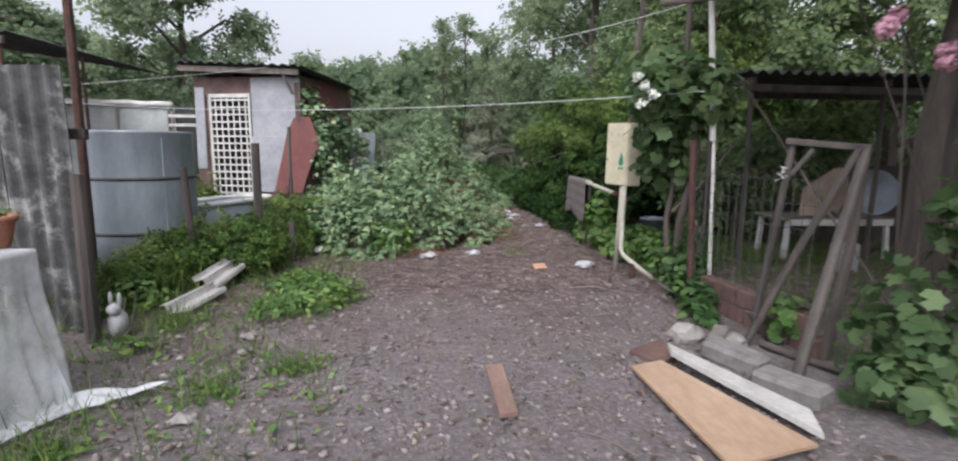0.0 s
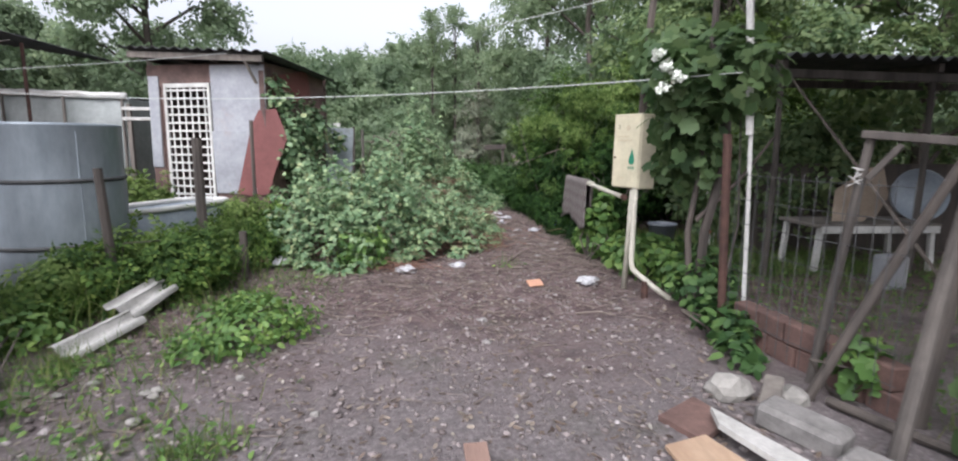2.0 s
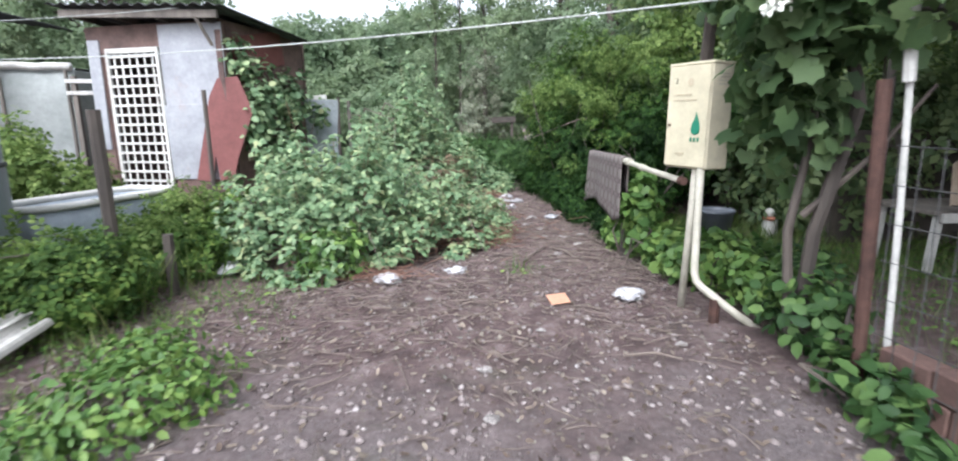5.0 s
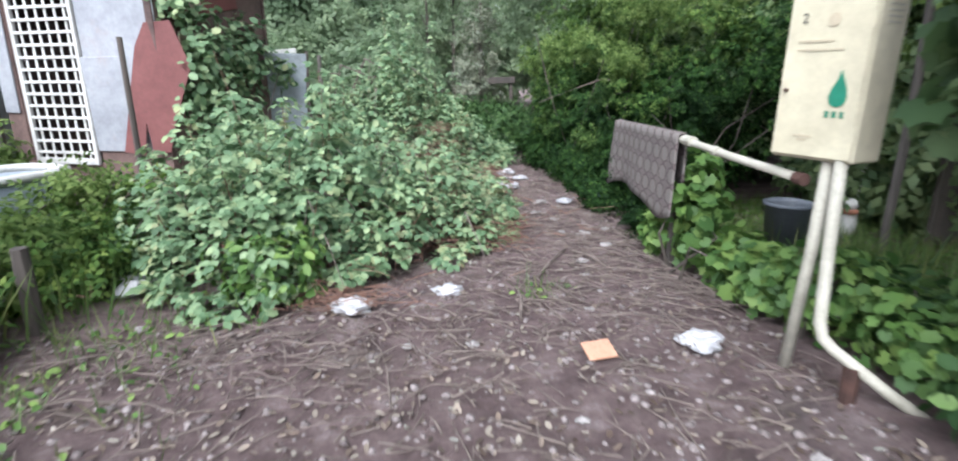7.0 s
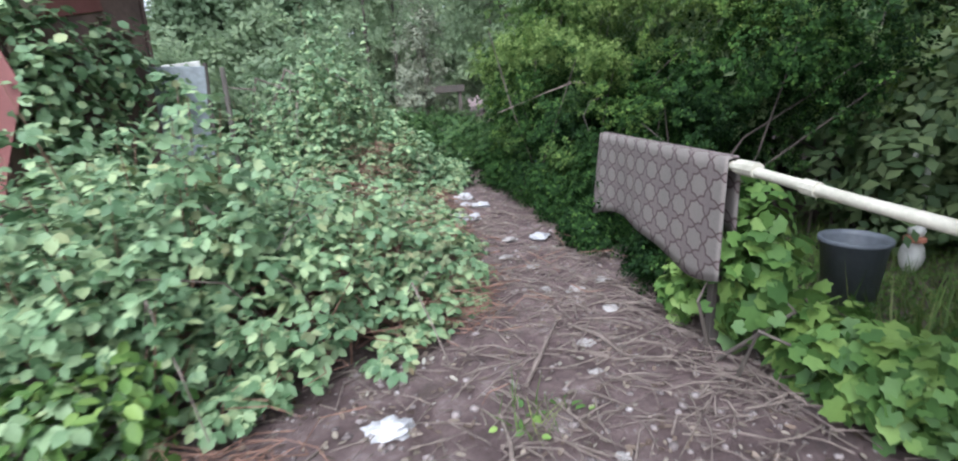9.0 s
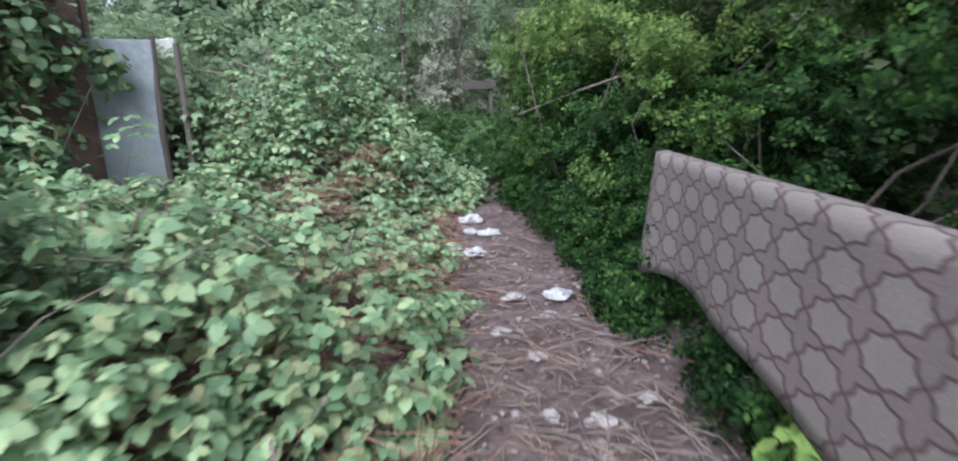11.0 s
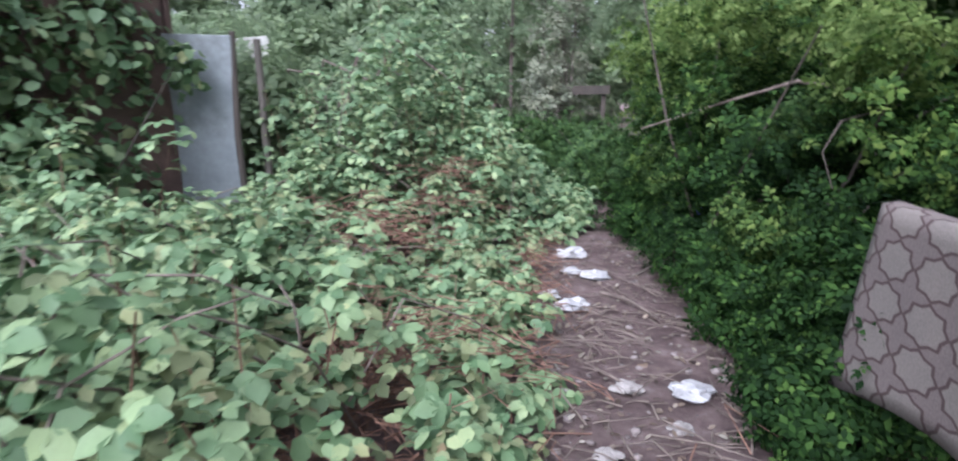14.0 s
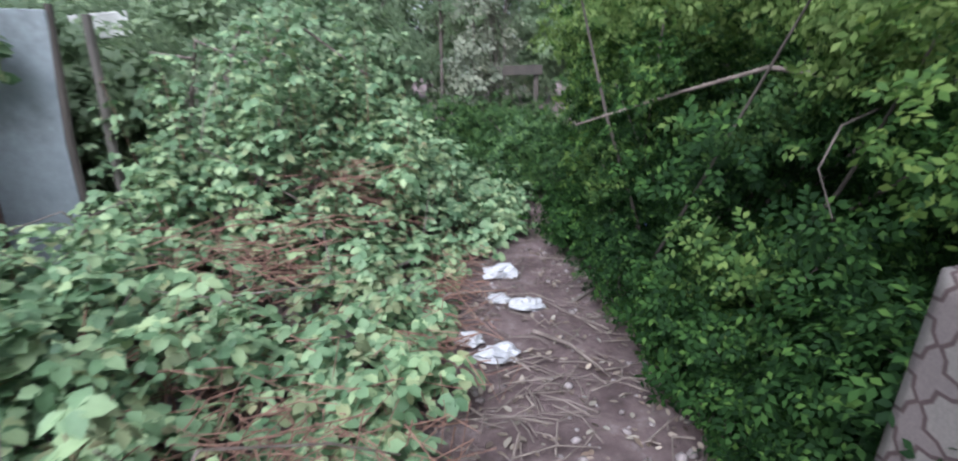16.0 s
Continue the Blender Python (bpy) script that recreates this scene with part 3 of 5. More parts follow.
part("rim", Geo().tube([Vector(p) + Vector((0, 0, 0.015)) for p in tub_ring(1.54, 0.65, 0.65)] + [Vector(tub_ring(1.54, 0.65, 0.65)[0]) + Vector((0, 0, 0.015))], 0.035, n=8), M_white, tub, "white rolled rim", True)

# ---- sheet fence, table and planter by the start ----
fen = thing("asbestos_fence", "mottled grey corrugated asbestos sheets stood upright as a fence", "fence", (-3.1, 5.0, 0), rz=176)
for k in range(4):
    part("sheet", moved(corrugated(0.5, 1.98 - 0.03 * k, 4, 0.022, 0.008), pose(0.5 * k, 0.012 * (k % 2), 0, 90 - 1.5, 0, 0) ), M_asb, fen)
part("rail", Geo().beam((-0.05, -0.08, 1.5), (2.0, -0.08, 1.52), 0.05, 0.08), M_darkwood, fen)

tb = thing("garden_table", "wooden table covered with clear plastic film", "table", (-3.06, 3.5, 0), rz=2)
part("tabletop", Geo().box((0.9, 0.7, 0.04), pose(0, 0, 0.83)), M_wood, tb)
for x in (-0.4, 0.4):
    for y in (-0.3, 0.3):
        part("leg", Geo().box((0.06, 0.06, 0.81), pose(x, y, 0.405)), M_wood, tb)


def build_film():
    """Film over the table's edge, falling in folds and trailing over the ground."""
    nu, nv = 60, 56
    vs = []
    for j in range(nv + 1):
        for i in range(nu + 1):
            u, v = i / nu, j / nv
            y = 2.9 + 0.97 * u
            lie, fall = min(v / 0.2, 1), min(max((v - 0.2) / 0.5, 0), 1)
            tail = max((v - 0.7) / 0.3, 0)
            reach = 0.06 + 0.2 * max(0, u - 0.3) ** 1.5
            run = 0.06 + 0.34 * max(0, (u - 0.35) / 0.65) ** 2
            folds = math.sin(u * 15 + 5 * v + 1.2 * math.sin(7 * v)) + 0.5 * math.sin(u * 37 - 9 * v) + 0.25 * math.sin(u * 71 + 13 * v)
            x = -2.95 + 0.34 * lie + reach * fall ** 1.6 + run * tail + 0.028 * folds * fall
            z = 0.865 - 0.84 * fall ** 0.95
            z += (0.05 * (1 - abs(2 * tail - 1)) * abs(folds) * 0.5 + 0.012 * abs(folds)) * (fall > 0.9) + 0.004 * folds
            vs.append((x, y + 0.02 * folds * fall + 0.12 * tail * max(0, u - 0.5), max(z, 0.012)))
    fs = [(j * (nu + 1) + i, j * (nu + 1) + i + 1, (j + 1) * (nu + 1) + i + 1, (j + 1) * (nu + 1) + i) for j in range(nv) for i in range(nu)]
    ob = solo("plastic_sheet", Geo().add(vs, fs), M_film, "clear crumpled plastic film draped from the table to the ground", "plastic sheet", smooth=True)
    mod = ob.modifiers.new("thick", "SOLIDIFY")
    mod.thickness = 0.002


build_film()
pl = thing("planter", "orange-brown plastic planter with small green plants", "planter", (-2.85, 3.84, 0.872), rz=10)
part("pot", Geo().lathe([(0.11, 0.0), (0.14, 0.14), (0.155, 0.145), (0.155, 0.17), (0.135, 0.17), (0.125, 0.14), (0.1, 0.12)], 26), M_terra, pl, smooth=True)
pp = np.stack([R.uniform(-0.12, 0.12, 160), R.uniform(-0.12, 0.12, 160), R.uniform(0.13, 0.19, 160)], 1)
strew("sprouts", small_leaf(), pp, np.tile((0, 0, 1.0), (160, 1)), 0.05, M_weed, pl)

# rabbit figure
g = Geo()
g.lump((-2.84, 4.9, 0.1), (0.07, 0.08, 0.115), 0.08, 1).lump((-2.84, 4.86, 0.22), (0.048, 0.055, 0.05), 0.05, 2)
g.lump((-2.87, 4.88, 0.295), (0.015, 0.02, 0.06), 0.05, 3).lump((-2.805, 4.88, 0.29), (0.015, 0.02, 0.055), 0.05, 4)
solo("rabbit_figure", g, M_bag, "small white plastic rabbit garden figure", "figurine", smooth=True)

# broken roof-sheet pieces on the grass
for a, lab in (((-2.66, 5.7, 0.1, 24, -5, 78), "long pale broken corrugated roofing piece on the grass"), ((-2.66, 6.34, 0.19, 26, -9, 84), "short pale broken corrugated roofing piece on the grass")):
    g = corrugated(0.2 if "long" in lab else 0.26, 0.64 if "long" in lab else 0.58, 1.5 if "long" in lab else 2, 0.026, 0.009)
    g.v = [(y, x - 0.15, z) for x, y, z in g.v]
    g.v = [(x - 0.35, y + 0.04 * math.sin(9 * x) * (y > 0), z) for x, y, z in g.v]
    solo("roofing_piece", moved(g, pose(*a)), M_gutter, lab, "roofing piece", "broken roofing pieces")

# far left: dark shed roof, posts and a white caravan-like greenhouse
sh = thing("lean_to", "lean-to with a black corrugated roof on thin posts", "shed", (-6.5, 10.8, 0))
part("roof", moved(corrugated(3.7, 5.0, 16, 0.025), pose(-4.4, -0.9, 3.72, 0, 8.5, 2)), M_roof, sh)
part("beam", Geo().beam((-4.4, -0.85, 3.45), (-0.75, -0.8, 3.03), 0.06, 0.12), M_darkwood, sh)
for x, y in ((-0.85, -0.75), (-0.85, 1.2), (-3.6, -0.8)):
    part("post", Geo().tube([(x, y, 0), (x, y, 3.08 if x > -2 else 3.4)], 0.03), M_rust, sh)
for k in range(12):
    a = np.cumsum(R.normal(size=(6, 3)) * 0.12 + np.array((0.2, 0.0, -0.03)), 0)
    part("dry_vine", Geo().tube([Vector((-4.3 + 0.24 * k, -0.9 + 0.15 * k % 0.9, 3.8 - 0.045 * k)) + Vector(q) for q in a], 0.008, n=4), M_darkwood, sh)
gh = thing("greenhouse", "low greenhouse under pale plastic sheeting with a white rolled edge", "greenhouse", (-6.0, 12.5, 0), rz=-3)
g, k = Geo(), 40
for z, dy in ((0.0, 0.0), (0.9, 0.02), (1.7, -0.02), (2.12, 0.03), (2.24, 0.12), (2.26, 1.9)):
    g.v += [(-4.6 * i / k, dy + 0.02 * math.sin(i * 2.1 + z * 3), z + 0.14 * i / k * (z > 1) + 0.012 * math.sin(i * 1.3)) for i in range(k + 1)]
g.f = [(r * (k + 1) + i, r * (k + 1) + i + 1, (r + 1) * (k + 1) + i + 1, (r + 1) * (k + 1) + i) for r in range(5) for i in range(k)]
part("front_sheet", g, M_poly, gh, smooth=True)
part("end_sheet", Geo().box((0.02, 1.85, 2.2), pose(0.012, 0.98, 1.1)), M_poly, gh)
part("back_sheet", Geo().box((4.6, 0.02, 2.2), pose(-2.3, 1.93, 1.1)), M_poly, gh)
part("rolled_edge", Geo().tube([(-4.6 * i / 16, 0.02, 2.25 + 0.14 * i / 16 + 0.015 * math.sin(i * 2.3)) for i in range(17)], 0.06, n=9, wob=0.25), M_white, gh, "white rolled sheet edge", True)
for x in (-0.04, -1.1, -2.2, -3.3, -4.5):
    part("upright", Geo().beam((x, -0.05, 0), (x, -0.05, 2.2 - 0.03 * x), 0.04, 0.04), M_wood, gh)
fr = thing("pale_fence", "two pale rails of a fence beyond the tank", "fence", (-6.0, 12.35, 0))
for z in (1.84, 2.02):
    part("rail", Geo().beam((0, 0, z), (1.0, 0.1, z), 0.03, 0.06), M_white, fr)
for x in (0.1, 0.9):
    part("post", Geo().beam((x, 0.04 + x * 0.09, 0), (x, 0.04 + x * 0.09, 2.1), 0.07, 0.07), M_wood, fr)

# ---- gas box and its pipes ----
gb = thing("gas_box", "cream metal gas meter box with a green drop sign", "meter box", (1.53, 6.963, 1.01))
m = pose(0, 0, 0, 0, 1, 0) @ pose(0, 0, 0, 0, 0, -66)
part("case", Geo().box((0.36, 0.205, 0.69), m @ pose(0, 0.112, 0.345), 0.01), M_cream, gb)
part("lid_edge", Geo().box((0.37, 0.215, 0.02), m @ pose(0, 0.11, 0.69), 0.006), M_cream, gb)
door = part("door", Geo().box((0.345, 0.012, 0.665), m @ pose(0, 0.003, 0.345), 0.004), M_cream, gb)
drop = [(0.0, 0.09), (0.012, 0.06), (0.03, 0.018), (0.037, -0.018), (0.028, -0.048), (0.0, -0.06), (-0.028, -0.048), (-0.037, -0.02), (-0.03, 0.01), (-0.008, 0.055)]
part("drop_sign", Geo().slab(drop, m @ pose(0.085, -0.006, 0.285, 90, 0, 0), 0.004), M_green_ink, gb, "green drop sign")
for x in (-0.03, 0.0, 0.03):
    part("sign_bar", Geo().box((0.014, 0.004, 0.026), m @ pose(0.082 + x, -0.006, 0.196), 0), M_green_ink, gb)
for z, w, x in ((0.49, 0.16, -0.03), (0.455, 0.2, -0.01), (0.1, 0.1, -0.02), (0.085, 0.06, -0.02)):
    for k in range(int(w / 0.022)):
        part("print_mark", Geo().box((0.013 + 0.004 * (k % 3), 0.003, 0.008), m @ pose(x - w / 2 + 0.022 * k, -0.006, z), 0), M_red_ink, gb, "faint red mark of print")
part("seal_mark", Geo().slab([(0.024 * math.cos(a * 0.785), 0.028 * math.sin(a * 0.785)) for a in range(8)], m @ pose(0.02, -0.006, 0.57, 90, 0, 0), 0.003), M_red_ink, gb, "faint round seal")
text = bpy.data.curves.new("number", "FONT")
text.body, text.size, text.extrude = "2", 0.055, 0.001
carrier = bpy.data.objects.new("number", text)
figure = bpy.data.meshes.new_from_object(carrier)
bpy.data.objects.remove(carrier)
figure.materials.append(M_band)
figure.transform(m @ pose(-0.115, -0.006, 0.565, 90, 0, 0))
mark = new("number", figure)
mark.parent = gb
mark["label"] = "grey stencilled number 2"
part("lock", Geo().lathe([(0.009, 0), (0.009, 0.01), (0.005, 0.012)], 12, m @ pose(-0.14, -0.004, 0.29, 90, 0, 0)), M_rust, gb)
for z in (0.12, 0.56):
    part("hinge", Geo().tube([m @ Vector((0.176, -0.004, z - 0.03)), m @ Vector((0.176, -0.004, z + 0.03))], 0.006, n=8), M_cream, gb)
for k in range(4):
    part("vent_slot", Geo().box((0.1, 0.004, 0.007), m @ pose(0.181, 0.115, 0.62 - 0.022 * k, 0, 0, 90), 0), M_creampipe, gb)
part("support_post", Geo().tube([(0.05, 0.007, -1.03), (0.06, -0.043, -0.4), (0.08, -0.033, 0.02)], 0.027, 0.027, 12), M_creampipe, gb, smooth=True)
gp = thing("gas_pipe", "cream gas pipe bent under the box towards the weeds", "pipe", (0, 0, 0))
part("riser", Geo().tube([(1.61, 6.86, 1.06), (1.595, 6.83, 0.75), (1.575, 6.78, 0.4), (1.57, 6.765, 0.32), (1.58, 6.75, 0.265), (1.61, 6.72, 0.225), (1.8, 6.6, 0.07), (1.97, 6.5, -0.05)], 0.026, n=12), M_creampipe, gp, smooth=True)
part("foot", Geo().tube([(1.68, 6.675, 0.16), (1.68, 6.675, -0.05)], 0.035, n=8), M_rust, gp)
rl = thing("rug_rail", "cream pipe rail on a dark post, carrying a rug", "pipe")
part("pipe", Geo().tube([(1.56, 7.02, 0.915), (1.545, 7.6, 0.935), (1.535, 8.2, 0.965), (1.64, 9.2, 0.94), (1.765, 10.33, 0.915)], 0.022, n=10), M_creampipe, rl, smooth=True)
part("joint", Geo().tube([(1.537, 8.08, 0.967), (1.536, 8.2, 0.967)], 0.033, n=10), M_creampipe, rl)
part("end_collar", Geo().tube([(1.562, 7.0, 0.913), (1.56, 7.06, 0.915)], 0.029, n=10), M_rust, rl)
part("joint", Geo().tube([(1.543, 7.75, 0.942), (1.542, 7.82, 0.945)], 0.029, n=10), M_creampipe, rl)
for x, y in ((1.62, 8.45), (1.83, 10.28)):
    part("post", Geo().beam((x, y, -0.03), (x, y, 0.94), 0.05, 0.05), M_darkwood, rl)


def build_rug():
    """A rug hung over the rail: long near side, short far side."""
    n, prof = 60, []
    ob_v, uv = [], []
    rows = 18
    for i in range(n + 1):
        u = i / n
        y = 8.24 + 2.1 * u
        x = 1.535 + max(0, (y - 8.2)) * 0.112
        top = 1.012 - 0.055 * u
        drop = 0.56 + 0.02 * math.sin(5 * u) + 0.11 * u - 0.1 * math.exp(-((u - 0.62) / 0.2) ** 2) + 0.03 * math.sin(u * 13)
        for j in range(rows + 1):
            s = j / rows
            if s < 0.3:
                t = s / 0.3
                dx, z = 0.035 + 0.01 * math.sin(u * 9), top - 0.02 - 0.35 * (1 - t)
            elif s < 0.4:
                t = (s - 0.3) / 0.1
                dx, z = 0.035 * math.cos(math.pi * t), top - 0.02 + 0.02 * math.sin(math.pi * t)
            else:
                t = (s - 0.4) / 0.6
                dx, z = -0.035 - 0.012 * math.sin(u * 14 + 1) * t - 0.025 * t * math.sin(u * 6) - 0.06 * t * u ** 3, top - 0.02 - drop * t
            ob_v.append((x + dx, y + 0.02 * math.sin(u * 3) * t, z))
            uv.append((u * 2.1, (s - 0.4) * drop / 0.6))
    fs = [(i * (rows + 1) + j, (i + 1) * (rows + 1) + j, (i + 1) * (rows + 1) + j + 1, i * (rows + 1) + j + 1) for i in range(n) for j in range(rows)]
    ob = solo("rug", Geo().add(ob_v, fs), M_rug, "brown patterned rug hung over a pipe rail", "rug", smooth=True)
    layer = ob.data.uv_layers.new(name="weave")
    for lp in ob.data.loops:
        layer.data[lp.index].uv = uv[lp.vertex_index]
    mod = ob.modifiers.new("thick", "SOLIDIFY")
    mod.thickness = 0.008


build_rug()
bk = thing("bucket", "grey plastic bucket standing in the grass", "bucket", (2.68, 8.74, 0))
part("wall", Geo().lathe([(0.135, 0), (0.175, 0.38), (0.19, 0.385), (0.19, 0.41), (0.176, 0.412), (0.166, 0.38), (0.13, 0.03)], 28), M_bin, bk, smooth=True)
part("handle", Geo().tube([(0.19 * math.cos(a * 0.39 - 0.2), 0.19 * math.sin(a * 0.39 - 0.2), 0.4 - 0.13 * math.sin(a * 0.39)) for a in range(9)], 0.005, n=6), M_band, bk, "thin wire handle")
g = Geo().lump((3.46, 9.08, 0.12), (0.075, 0.075, 0.13), 0.05, 1).lump((3.46, 9.07, 0.3), (0.052, 0.052, 0.058), 0.05, 2)
fig = solo("snowman_figure", g, M_white, "small white garden figure with a red scarf", "figurine", smooth=True)
solo("figure_scarf", Geo().lathe([(0.042, 0.21), (0.066, 0.218), (0.066, 0.242), (0.046, 0.255)], 16, Matrix.Translation((3.46, 9.075, 0.01))), M_terra, "red scarf round the garden figure", "scarf")
tp = thing("tap_post", "thin white standpipe with a tap", "tap", (3.64, 9.22, 0))
part("pipe", Geo().tube([(0, 0, 0), (0, 0, 0.86)], 0.018, n=8), M_white, tp)
part("tap", Geo().tube([(0, 0, 0.8), (-0.12, -0.02, 0.82), (-0.15, -0.02, 0.75)], 0.016, n=7), M_white, tp)

# ---- right-hand fence, gate frame and shelter ----
solo("steel_post", Geo().tube([(1.875, 5.62, -0.05), (1.8, 5.6, 1.5)], 0.03, n=10), M_rust, "rusty red-brown steel fence post", "post")
wp = thing("white_pole", "thin pale pole of two lashed lengths", "pole")
part("lower", Geo().tube([(2.1, 5.72, 0.0), (2.09, 5.76, 0.9), (2.085, 5.82, 1.72)], 0.017, 0.016, 8, 0.25), M_white, wp)
part("upper", Geo().tube([(2.07, 5.79, 1.5), (2.02, 5.8, 2.2), (1.94, 5.83, 3.3)], 0.028, 0.026, 8), M_white, wp)
mf = thing("mesh_fence", "dark rusted welded steel mesh fence", "fence")
for i in range(14):
    t = i / 13
    part("upright", Geo().tube([(1.87 + 0.2 * t, 5.55 - 1.25 * t, 0.05), (1.87 + 0.2 * t, 5.55 - 1.25 * t, 1.25)], 0.0026, n=5), M_band, mf)
for j in range(7):
    z = 0.2 + 0.17 * j
    part("wire", Geo().tube([(1.86, 5.56, z), (1.97, 4.95, z - 0.01), (2.08, 4.28, z)], 0.0024, n=5), M_band, mf)
bw = thing("block_wall", "low wall of reddish hollow clay blocks under the mesh", "wall", (2.02, 5.52, 0), rz=-82)
for r in range(2):
    for i in range(5):
        part("block", Geo().box((0.245, 0.12, 0.135), pose(0.13 + 0.255 * i - 0.1 * r, 0, 0.065 + 0.142 * r, R.normal() * 1, R.normal() * 1, R.normal() * 2), 0.008), M_brick, bw)


def pole_thing(name, pts, r, mat, label, group="old poles of the gate"):
    return solo(name, Geo().tube(pts, r, r * 0.85, 9, 0.22), mat, label, "pole", group)


pole_thing("wooden_pole", [(2.0, 4.8, -0.05), (2.08, 4.75, 0.8), (2.15, 4.71, 1.5)], 0.03, M_pole, "grey wooden gate pole leaning a little")
pole_thing("wooden_pole", [(1.83, 4.57, 0.0), (2.07, 4.42, 0.75), (2.31, 4.27, 1.43)], 0.029, M_darkwood, "dark wooden pole set aslant as a brace")
pole_thing("wooden_pole", [(1.78, 3.92, -0.05), (2.06, 4.1, 0.62), (2.35, 4.26, 1.43)], 0.038, M_pole, "thick grey wooden gate pole leaning a little")
pole_thing("wooden_pole", [(2.2, 4.25, -0.05), (2.32, 4.27, 0.8), (2.37, 4.28, 1.42)], 0.034, M_darkwood, "dark rotten gate pole")
solo("lintel_board", Geo().beam((2.1, 4.72, 1.485), (2.37, 4.24, 1.435), 0.035, 0.045), M_pole, "grey board nailed across the gate poles", "board")
solo("corner_brace", Geo().beam((2.12, 4.67, 1.24), (2.2, 4.56, 1.43), 0.02, 0.035), M_pole, "short grey brace board under the lintel", "board")
pole_thing("wooden_pole", [(1.9, 4.5, 0.03), (2.02, 4.2, 0.03), (2.12, 3.95, 0.04)], 0.028, M_darkwood, "thin dark pole lying by the gate", "")
rope = [(2.07 + 0.035 * math.sin(k * 2.1), 4.69 + 0.035 * math.cos(k * 1.7), 1.3 - 0.008 * k + 0.02 * math.sin(k * 3.3)) for k in range(12)]
solo("rope_scrap", Geo().tube(rope, 0.004, 0.003, 5), M_white, "tangled white rope scrap tied to a gate pole", "rope")
cn = thing("shelter", "open shelter with a black corrugated roof on wooden posts", "shelter")
part("roof", moved(corrugated(3.7, 1.6, 24, 0.026), pose(3.15, 7.25, 2.33, 2, 0.5, 0)), M_roof, cn)
for a, c in (((3.3, 7.35, 2.25), (3.3, 8.75, 2.3)), ((5.0, 7.35, 2.24), (5.0, 8.75, 2.29)), ((3.2, 7.42, 2.17), (6.8, 7.42, 2.12)), ((3.2, 8.65, 2.21), (6.8, 8.65, 2.19))):
    part("beam", Geo().beam(a, c, 0.06, 0.09), M_pole, cn)
for x, y in ((3.3, 7.42), (4.98, 7.42), (6.7, 7.42), (6.7, 8.6), (3.4, 8.6)):
    part("post", Geo().tube([(x, y, -0.05), (x + 0.02, y, 1.1), (x, y, 2.14)], 0.033, 0.03, 8, 0.2), M_pole, cn)
part("back_wall", Geo().box((3.2, 0.05, 1.2), pose(5.5, 8.75, 0.6)), M_darkwood, cn)
part("side_wall", Geo().box((0.05, 2.6, 2.1), pose(7.0, 7.0, 1.05)), M_darkwood, cn)
wb = thing("workbench", "rough bench with a pale top under the shelter", "table", (4.7, 7.9, 0))
part("benchtop", Geo().box((1.5, 0.7, 0.04), pose(0, 0, 0.54)), M_wood, wb)
part("rail", Geo().box((1.4, 0.03, 0.08), pose(0, -0.37, 0.5)), M_white, wb)
for x in (-0.68, 0.68):
    for y in (-0.3, 0.3):
        part("leg", Geo().box((0.06, 0.06, 0.52), pose(x, y, 0.26, 0, 4 if x < 0 else -4, 0)), M_white, wb)
solo("cardboard_sheet", Geo().slab([(0, 0), (0.4, -0.01), (0.5, 0.06), (0.56, 0.02), (0.82, 0.3), (0.86, 0.68), (0.66, 0.66), (0.14, 0.38)], pose(4.27, 7.75, 0.57, 66, 0, 4), 0.015), M_card, "torn brown board leaning on the bench", "board")
solo("tub", Geo().lathe([(0.15, 0), (0.3, 0.1), (0.34, 0.25), (0.355, 0.26), (0.33, 0.24), (0.28, 0.1), (0.12, 0.03)], 26, pose(5.08, 7.64, 0.86, 78, 0, -15) @ Matrix.Scale(0.82, 4)), M_pale, "pale blue round tub stood on edge on the bench", "tub", smooth=True)
solo("metal_can", Geo().box((0.26, 0.2, 0.34), pose(4.3, 6.9, 0.17, 0, 0, 12), 0.02), M_sheet, "grey metal canister on the ground", "canister")

# ---- boards and stones by the gate ----
solo("orange_board", Geo().slab([(0.79, 4.06), (1.02, 4.14), (1.36, 3.1), (0.86, 2.95)], pose(0, 0, 0.05), 0.018), M_ply, "orange-brown chipboard sheet lying on the gravel", "board")
solo("white_board", Geo().slab([(1.08, 4.14), (1.12, 4.3), (1.52, 3.4), (1.42, 3.15)], pose(0, 0, 0.085, 1, 3, 0), 0.03), M_gutter, "chipped white painted board lying on the gravel", "board")
solo("clay_tile", Geo().slab([(0.88, 4.36), (1.16, 4.56), (1.24, 4.3), (1.0, 4.12)], pose(0, 0, 0.03), 0.03), M_brick, "reddish clay tile lying flat on the gravel", "tile")
solo("wood_slab", Geo().slab([(-0.13, 4.17), (-0.02, 4.18), (0.0, 3.52), (-0.1, 3.5)], pose(0, 0, 0.022), 0.025), M_slab, "thin brown wood offcut on the gravel", "board")
solo("rock", Geo().lump((1.38, 4.6, 0.06), (0.12, 0.1, 0.09), 0.3, 3), M_stone, "pale grey rough stone beside the tile", "stone", "stones by the gate")
solo("board_scrap", Geo().beam((1.42, 4.3, 0.05), (1.66, 4.62, 0.12), 0.1, 0.02), M_wood, "short grey board scrap leaning on the blocks", "board")
